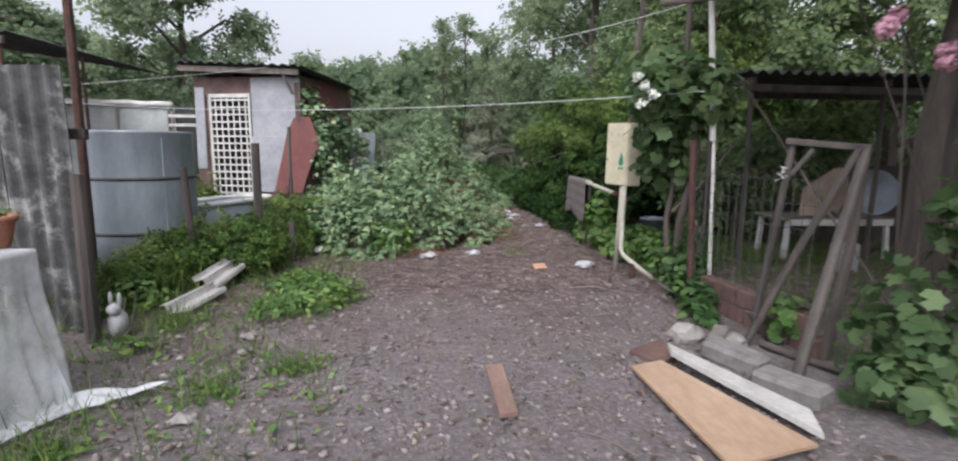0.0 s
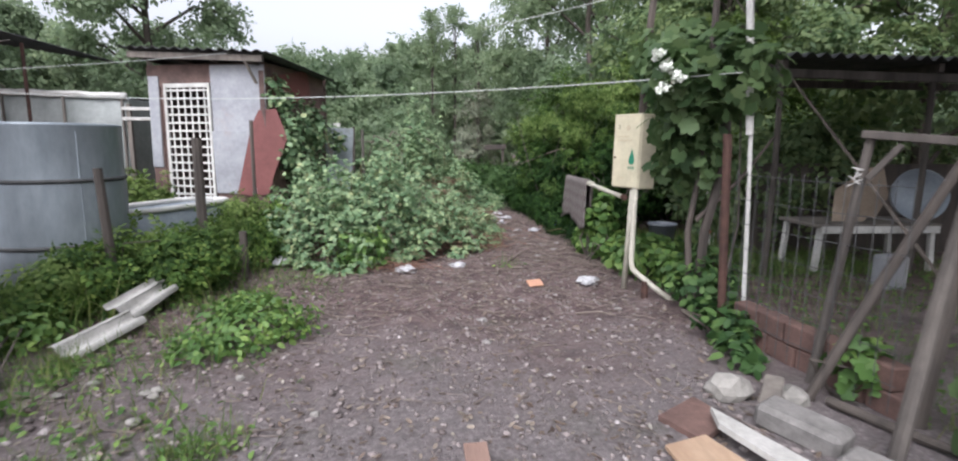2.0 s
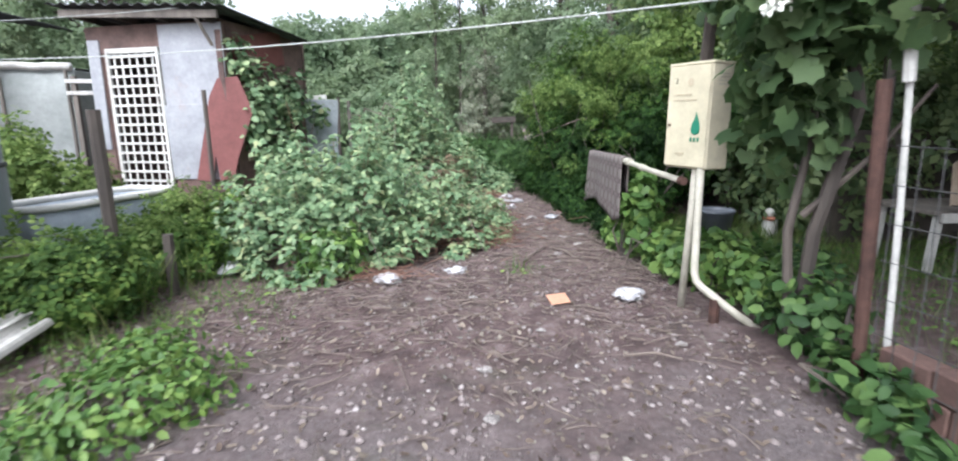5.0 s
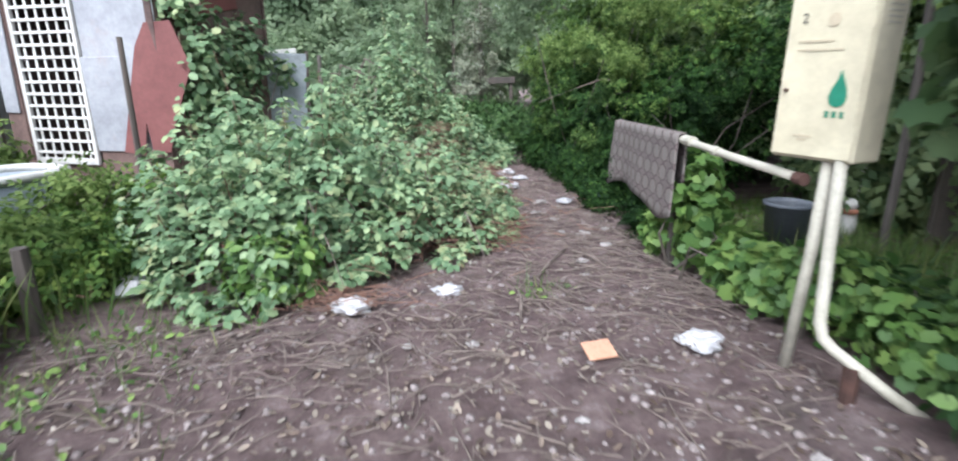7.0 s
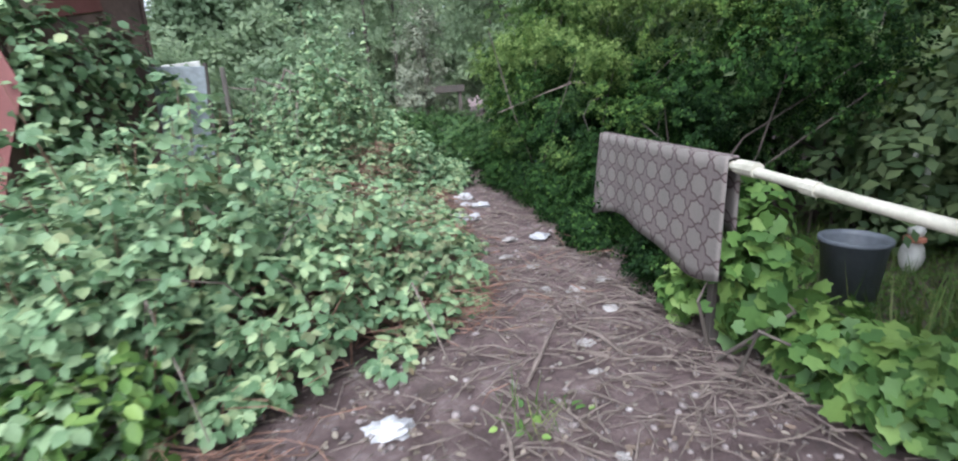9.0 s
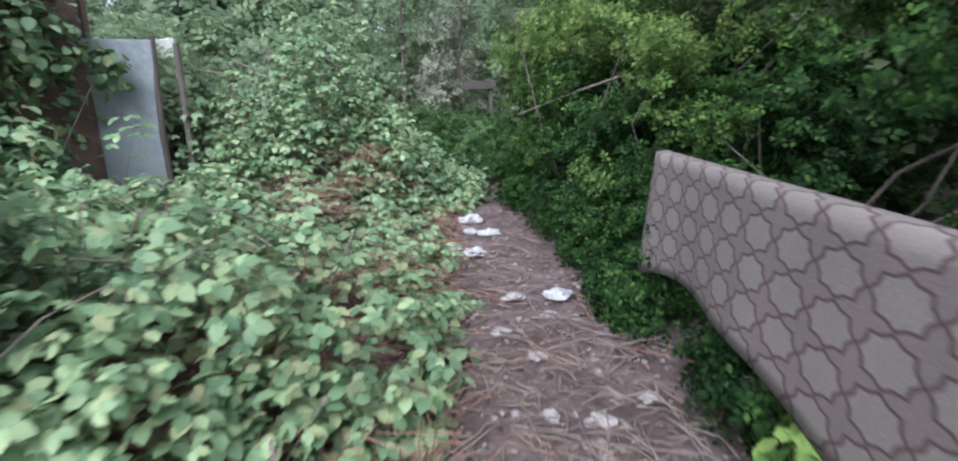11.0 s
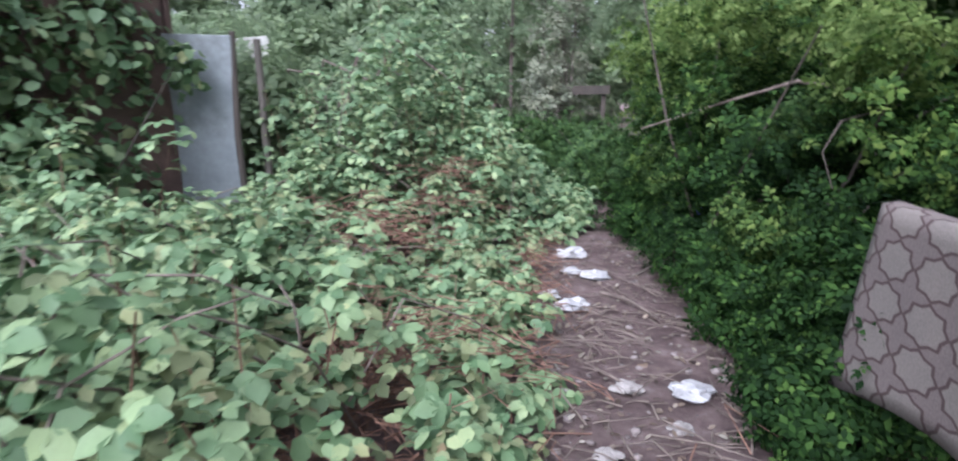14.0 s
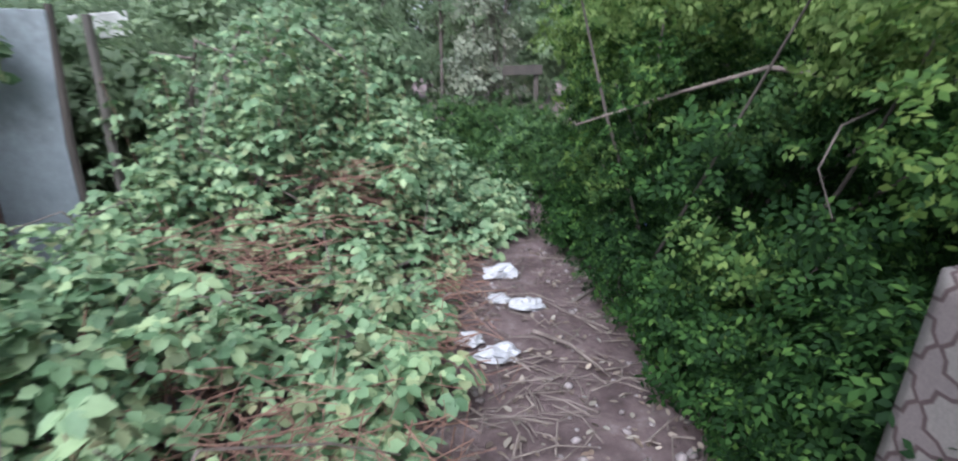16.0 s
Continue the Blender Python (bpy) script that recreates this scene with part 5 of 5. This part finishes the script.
# undergrowth under the trees, the M_far ones paled for haze
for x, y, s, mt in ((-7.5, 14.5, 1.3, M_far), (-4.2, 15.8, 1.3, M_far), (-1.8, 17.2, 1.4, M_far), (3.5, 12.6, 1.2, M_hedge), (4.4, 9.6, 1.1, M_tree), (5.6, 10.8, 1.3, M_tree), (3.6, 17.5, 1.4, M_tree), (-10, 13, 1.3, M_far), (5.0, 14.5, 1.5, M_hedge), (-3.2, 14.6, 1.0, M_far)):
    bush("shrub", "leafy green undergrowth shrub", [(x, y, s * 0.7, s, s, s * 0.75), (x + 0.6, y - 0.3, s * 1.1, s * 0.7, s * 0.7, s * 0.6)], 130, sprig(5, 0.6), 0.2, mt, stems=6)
bush("shrub", "tall light green leafy growth behind the shelter", [(3.7, 10.0, 1.7, 0.8, 0.5, 0.7), (4.7, 9.8, 1.9, 0.8, 0.5, 0.7), (3.2, 10.6, 2.5, 0.7, 0.6, 0.5), (5.6, 9.7, 1.6, 0.8, 0.5, 0.7), (4.2, 10.1, 2.9, 0.8, 0.6, 0.45)], 110, sprig(5, 0.6), 0.15, M_tip, stems=8, gaps=0.0)
bush("dry_shrub", "grey dead brush beyond the path", [(0.9, 19.5, 1.9, 0.6, 0.5, 1.4), (0.6, 18.8, 1.2, 0.5, 0.5, 0.8)], 75, sprig(5, 0.5), 0.2, M_grey, stems=30, gaps=-0.1)
bush("shrub", "low green shoots closing the path", [(1.75, 15.4, 0.3, 0.5, 0.6, 0.4), (1.3, 16.8, 0.35, 0.9, 0.8, 0.45), (1.0, 15.3, 0.3, 0.5, 0.6, 0.35), (0.3, 16.4, 0.5, 0.7, 0.7, 0.55), (1.2, 18.0, 0.45, 1.0, 0.7, 0.5)], 260, sprig(), 0.1, M_vine, stems=8)
solo("far_beam", Geo().beam((0.85, 19.0, 1.33), (1.8, 18.9, 1.36), 0.12, 0.16).beam((0.95, 19.05, 0), (0.95, 19.05, 1.3), 0.08, 0.08).beam((1.7, 18.95, 0), (1.7, 18.95, 1.3), 0.08, 0.08), M_darkwood, "dark weathered beam on two posts across the path", "beam")

solo("white_board", Geo().box((0.5, 0.03, 0.22), pose(-2.75, 14.6, 1.75, 8, -6, 10)), M_white, "chipped white board behind the grey sheet", "board")
for k in range(5):
    q = [(-2.2 + 0.15 * k, 14.4 + 0.2 * k, 0.0), (-2.3 + 0.2 * k, 14.3, 0.9), (-2.5 + 0.4 * k, 14.2, 1.4 + 0.1 * k), (-2.2 + 0.5 * k, 14.1, 1.5 - 0.05 * k)]
    solo("dead_branch", Geo().tube(q, 0.03, 0.012, 6, 0.25), M_twig, "grey gnarled dead branch behind the thicket", "branch", "dead branches")
# snowball flowers, roses, small blue flowers
for k, (x, y, z) in enumerate(((1.32, 5.75, 2.06), (1.4, 5.78, 1.98), (1.45, 5.7, 1.9), (1.38, 5.75, 1.82))):
    p, d = puff((0, 0, 0), (0.05, 0.055, 0.045), 55, 0.5)
    f = strew("snowball_flower", lobed(), p + np.array((x, y, z)), d, 0.024, M_flower, None, 0.7)
    tagged(f, "round white snowball blossom on the bush", "flower", "snowball blossoms")
for x, y, z in ((2.35, 4.2, 2.2), (2.45, 4.25, 2.26), (2.3, 4.15, 2.15), (2.75, 4.2, 2.05), (2.72, 4.15, 1.96), (2.85, 4.1, 2.38)):
    p, d = puff((0, 0, 0), (0.06, 0.06, 0.05), 90, 0.6)
    f = strew("rose_cluster", lobed(), p + np.array((x, y, z)), d, 0.025, M_pink, None, 0.3)
    tagged(f, "cluster of pink roses on a hanging branch", "flower", "pink roses")
for x, y, z in ((1.62, 10.36, 0.16), (1.76, 12.44, 0.49), (1.9, 12.0, 0.4)):
    f = strew("blue_flower", lobed(), np.array([(x - 0.02, y - 0.05, z)] * 5) + R.normal(size=(5, 3)) * 0.008, np.tile((-0.3, -0.8, 0.5), (5, 1)), 0.022, M_blue, None, 0.4)
    tagged(f, "tiny blue flower among dark leaves", "flower", "blue flowers")


# ---- vine trunks and overhead branches ----
def branch(pts, r, label, mat=M_bark, name="branch"):
    return solo(name, Geo().tube(pts, r, r * 0.5, 7, 0.25), mat, label, "branch", "bare branches")


branch([(2.0, 6.3, 0), (1.98, 6.2, 0.7), (2.08, 6.1, 1.4), (1.95, 6.2, 2.2), (2.0, 6.3, 3.4)], 0.045, "dark twisted vine trunk by the fence", M_darkwood)
branch([(1.9, 6.2, 0), (1.86, 6.25, 0.7), (1.92, 6.2, 1.3), (1.88, 6.25, 2.0)], 0.03, "dark twisted vine stem by the fence", M_darkwood)
branch([(1.9, 6.2, 0.8), (2.2, 6.1, 1.15), (2.4, 6.0, 1.5)], 0.02, "thin grey vine stem aslant")
branch([(1.85, 7.4, 1.7), (1.8, 7.2, 2.6), (1.9, 7.1, 4.0)], 0.05, "dark bare pole rising above the vine")
branch([(1.6, 6.0, 2.75), (2.4, 5.2, 2.7), (3.4, 4.6, 2.65), (4.5, 4.4, 2.8)], 0.03, "bare branch across the shelter")
branch([(2.0, 5.2, 3.2), (2.5, 4.9, 2.75), (3.2, 4.6, 2.5), (4, 4.5, 2.4)], 0.03, "crooked bare branch over the gate")
branch([(2.4, 4.6, 3.2), (2.7, 4.5, 2.6), (3.1, 4.4, 2.4)], 0.02, "thin bare branch over the gate")
branch([(3.4, 4.9, 0), (3.35, 4.85, 1.5), (3.5, 4.8, 3.0), (3.3, 4.7, 4.5)], 0.16, "thick dark tree trunk beside the gate")
branch([(2.3, 11.5, 1.3), (1.95, 11.6, 1.36), (1.7, 11.9, 1.25), (1.3, 12.4, 1.05)], 0.011, "pale bare twig sticking out of the shrub", M_twig)
branch([(2.3, 11.3, 1.25), (1.9, 11.0, 1.18), (1.82, 10.95, 1.05), (1.86, 10.9, 0.9)], 0.005, "crooked dark twig in the shrub")
bush("vine_roof", "leafy vine hanging over the gate and shelter", [(3.4, 4.6, 2.75, 0.9, 0.5, 0.35), (2.6, 4.9, 3.0, 0.7, 0.5, 0.3), (3.3, 3.9, 1.5, 0.45, 0.4, 0.9), (4.2, 4.2, 2.4, 0.7, 0.5, 0.5)], 95, lobed(), 0.1, M_grape, stems=3, category="vine", gaps=-0.1)
# added shade blocker: leaves kept above the view to darken the gate side
bush("vine_roof", "dense vine canopy added above view to shade the gate and shelter yard", [(3.0, 4.4, 3.6, 1.3, 1.2, 0.3), (2.7, 6.2, 3.45, 0.9, 1.3, 0.3), (4.3, 6.0, 3.5, 1.3, 1.0, 0.3), (3.6, 3.6, 3.7, 1.4, 1.0, 0.3), (2.7, 2.4, 3.5, 1.3, 1.2, 0.35), (4.6, 4.6, 3.6, 1.2, 1.2, 0.3), (5.6, 6.2, 3.5, 1.2, 1.2, 0.35), (2.3, 5.3, 3.3, 0.6, 0.7, 0.25)], 170, lobed(), 0.11, M_vine, stems=6, category="vine")

# ---- grass, pebbles, twigs, litter ----
def build_grass():
    n = 16000
    x, y = R.uniform(-4.5, -0.2, n), R.uniform(2.2, 8.6, n)
    d = np.clip((-1.0 - x + 0.4 * hills(x, y, 3, 1.4)) / 1.2, 0, 1)
    d *= (0.35 + 0.65 * (hills(x, y, 9, 2.2) > 0.0))
    k = R.random(n) < d
    x, y = x[k], y[k]
    extra = [(-1.75, 3.9), (-2.2, 3.2), (-1.35, 4.2), (-2.6, 5.2), (0.56, 7.98)]
    for cx, cy in extra:
        q = 160 if cx < 0 else 45
        x = np.concatenate([x, cx + R.normal(size=q) * 0.09])
        y = np.concatenate([y, cy + R.normal(size=q) * 0.09])
    x2, y2 = np.concatenate([R.uniform(2.2, 6, 6000), R.uniform(2.0, 5, 9000)]), np.concatenate([R.uniform(3.6, 10, 6000), R.uniform(7.4, 10.5, 9000)])
    x, y = np.concatenate([x, x2]), np.concatenate([y, y2])
    p = np.stack([x, y, ground_z(x, y) - 0.005], 1)
    g = strew("grass", blade(), p, np.tile((0, 0, 1.0), (len(p), 1)), R.uniform(0.06, 0.2, len(p)), M_grass, None, 0.3)
    tagged(g, "thin green and straw-coloured grass", "grass", kind="stuff")
    c = strew("ground_weeds", leaflet(), p[::2] + np.array((0.02, 0, 0.03)), np.tile((0, 0, 1.0), (len(p[::2]), 1)), R.uniform(0.03, 0.06, len(p[::2])), M_weed, None, 0.4)
    tagged(c, "small green ground weeds", "weeds", kind="stuff")


build_grass()
tall = np.array([(-3.2, 6.6), (-2.7, 7.2), (-3.4, 5.8), (-2.5, 8.0), (-3.2, 7.9), (-3.5, 5.2), (2.8, 8.0)])
tx = np.concatenate([c + R.normal(size=(220, 2)) * 0.24 for c in tall])
tagged(strew("tall_grass", blade(), np.stack([tx[:, 0], tx[:, 1], np.zeros(len(tx))], 1), np.tile((0, 0, 1.0), (len(tx), 1)), R.uniform(0.2, 0.48, len(tx)), M_grass, None, 0.25), "tall uneven grass among the weeds", "grass", kind="stuff")


def in_yard(n):
    x, y = R.uniform(-2.6, 1.9, n), R.uniform(2.3, 14, n)
    k = (x > np.where(y > 7.6, path_edge(y) - 0.2, -2.6)) & (x < 1.75)
    return x[k], y[k]


def build_pebbles():
    b = bmesh.new()
    bmesh.ops.create_icosphere(b, subdivisions=1, radius=1)
    b.verts.index_update()
    v = np.array([q.co for q in b.verts])
    v *= 1 + 0.2 * R.normal(size=(len(v), 1))
    v[:, 2] *= 0.55
    t = np.array([[q.index for q in f.verts] for f in b.faces])
    b.free()
    m, nt, bs = material("pebbles", 0.9)
    ge = nt.nodes.new("ShaderNodeNewGeometry")
    nt.links.new(ramp(nt, ge.outputs["Random Per Island"], [(0.0, (0.09, 0.072, 0.068)), (0.5, (0.19, 0.16, 0.15)), (0.96, (0.23, 0.195, 0.185)), (1.0, (0.34, 0.31, 0.3))]), bs.inputs["Base Color"])
    x, y = in_yard(17000)
    k = R.random(len(x)) < np.interp(y, [2.5, 6.5, 9, 14], [1, 0.7, 0.3, 0.25])
    x, y = x[k], y[k]
    s = 0.006 + 0.012 * R.random(len(x)) ** 3 * 1.6
    o = strew("pebbles", (v, t), np.stack([x, y, ground_z(x, y) + s * 0.2], 1), np.tile((0, 0, 1.0), (len(x), 1)), s, m, None, 0.2)
    tagged(o, "grey and white gravel pebbles on the soil", "gravel", kind="stuff")
    # leaf and bark litter
    x, y = in_yard(11500)
    o = strew("litter_leaves", leaflet(0.5, 0.1, -0.1), np.stack([x, y, ground_z(x, y) + 0.008], 1), np.tile((0, 0, 1.0), (len(x), 1)), R.uniform(0.015, 0.055, len(x)), M_litter, None, 0.2)
    tagged(o, "dry brown leaf and bark scraps on the soil", "leaf litter", kind="stuff")
    g = Geo()
    x, y = in_yard(4200)
    for px, py in zip(x, y):
        if R.random() > np.interp(py, [3, 5.5, 7, 8.5, 14], [0.05, 0.25, 0.75, 0.8, 0.5]):
            continue
        a, L, c = R.uniform(0, 6.28), R.uniform(0.05, 0.2) + 0.3 * R.random() ** 4, R.normal() * 0.04
        z = float(ground_z(np.array(px), np.array(py))) + 0.008
        dx, dy = math.cos(a) * L / 2, math.sin(a) * L / 2
        g.tube([(px - dx, py - dy, z), (px - dy * c * 4, py + dx * c * 4, z + 0.02 * R.random()), (px + dx, py + dy, z + 0.015)], R.uniform(0.002, 0.006), 0.002, 5)
    for cx, cy, sx, sy, k in ((1.15, 9.4, 0.35, 0.5, 150), (1.4, 8.2, 0.22, 0.5, 110), (0.95, 10.8, 0.25, 0.8, 90), (0.6, 7.6, 0.8, 0.5, 130), (-1.2, 7.2, 0.7, 0.3, 120)):
        for _ in range(k):
            px, py, a, L = cx + R.normal() * sx, cy + R.normal() * sy, R.uniform(0, 6.28), R.uniform(0.08, 0.4)
            dx, dy, z = math.cos(a) * L / 2, math.sin(a) * L / 2, 0.015 + 0.03 * R.random()
            g.tube([(px - dx, py - dy, z), (px + 0.03 * R.normal(), py + 0.03 * R.normal(), z + 0.02), (px + dx, py + dy, z)], R.uniform(0.002, 0.006), 0.002, 5)
    o = part("twigs", g, M_twig)
    tagged(o, "dry broken twigs lying on the soil", "twigs", kind="stuff")


build_pebbles()


def bag(x, y, s, label, seed):
    b = bmesh.new()
    bmesh.ops.create_icosphere(b, subdivisions=3, radius=1)
    for q in b.verts:
        p = q.co.copy()
        k = 1 + 0.55 * noise.noise(p * 1.3 + Vector((seed * 2.7, 0, seed))) - 0.45 * abs(noise.noise(p * 3.1 + Vector((seed, seed, 0)))) + 0.22 * noise.noise(p * 8 + Vector((0, seed, 0)))
        q.co = Vector((x + p.x * k * s, y + p.y * k * s * 0.8, max(0.006, 0.2 * s + p.z * k * s * 0.42)))
    b.verts.index_update()
    g = Geo().add([q.co for q in b.verts], [[q.index for q in f.verts] for f in b.faces])
    b.free()
    solo("plastic_bag", g, M_bag if s > 0.075 else M_scrap, label, "plastic bag", "litter on the ground", smooth=False)


for k, (x, y, s) in enumerate(((1.27, 7.2, 0.13), (-0.62, 7.8, 0.13), (-0.03, 8.05, 0.1), (-2.09, 8.25, 0.16), (0.89, 12.74, 0.12), (1.02, 12.2, 0.1), (0.86, 12.3, 0.08), (0.86, 11.64, 0.11), (0.7, 11.78, 0.08), (1.3, 10.68, 0.1), (1.04, 10.68, 0.07), (0.9, 10.2, 0.05), (1.2, 9.35, 0.06), (1.0, 9.4, 0.05), (0.82, 7.7, 0.035), (0.1, 5.55, 0.04), (0.09, 7.3, 0.04), (1.0, 8.6, 0.05), (0.1, 6.05, 0.04), (-1.0, 3.9, 0.04), (-1.75, 3.55, 0.07), (1.3, 9.0, 0.055), (1.45, 9.5, 0.05), (1.05, 9.9, 0.05), (1.2, 10.4, 0.05), (0.95, 8.3, 0.04), (-0.25, 7.3, 0.035), (0.5, 6.6, 0.03), (1.3, 6.3, 0.04), (-1.75, 7.6, 0.045), (0.75, 10.6, 0.05))):
    bag(x, y, s, "crumpled white plastic bag on the ground" if s > 0.075 else "small white scrap of litter on the soil", k + 1)
solo("tile_piece", Geo().box((0.15, 0.13, 0.012), pose(0.72, 7.15, 0.03, 14, -3, 8), 0.002), M_tile, "small square orange tile on the soil", "tile")
for k, (x, y, a, L) in enumerate(((1.18, 11.66, -55, 0.5), (1.05, 6.1, -15, 0.32), (0.75, 8.55, 62, 0.7), (0.4, 7.8, 85, 0.5), (1.05, 8.6, -70, 0.45))):
    c, s = math.cos(radians(a)) * L / 2, math.sin(radians(a)) * L / 2
    solo("stick", Geo().tube([(x - c, y - s, 0.025), (x + 0.02, y + 0.02, 0.045), (x + c, y + s, 0.03)], 0.011, 0.007, 6, 0.2), M_twig, "bare pale stick lying on the path", "stick", "sticks on the path")
# stones among weeds
for k in range(14):
    x, y = R.uniform(-2.5, -0.8), R.uniform(3.0, 5.4)
    solo("stone", Geo().lump((x, y, 0.015), (R.uniform(0.02, 0.04), R.uniform(0.015, 0.03), 0.018), 0.3, k), M_stone, "small pale stone on the gravel", "stone", "small stones on the gravel")
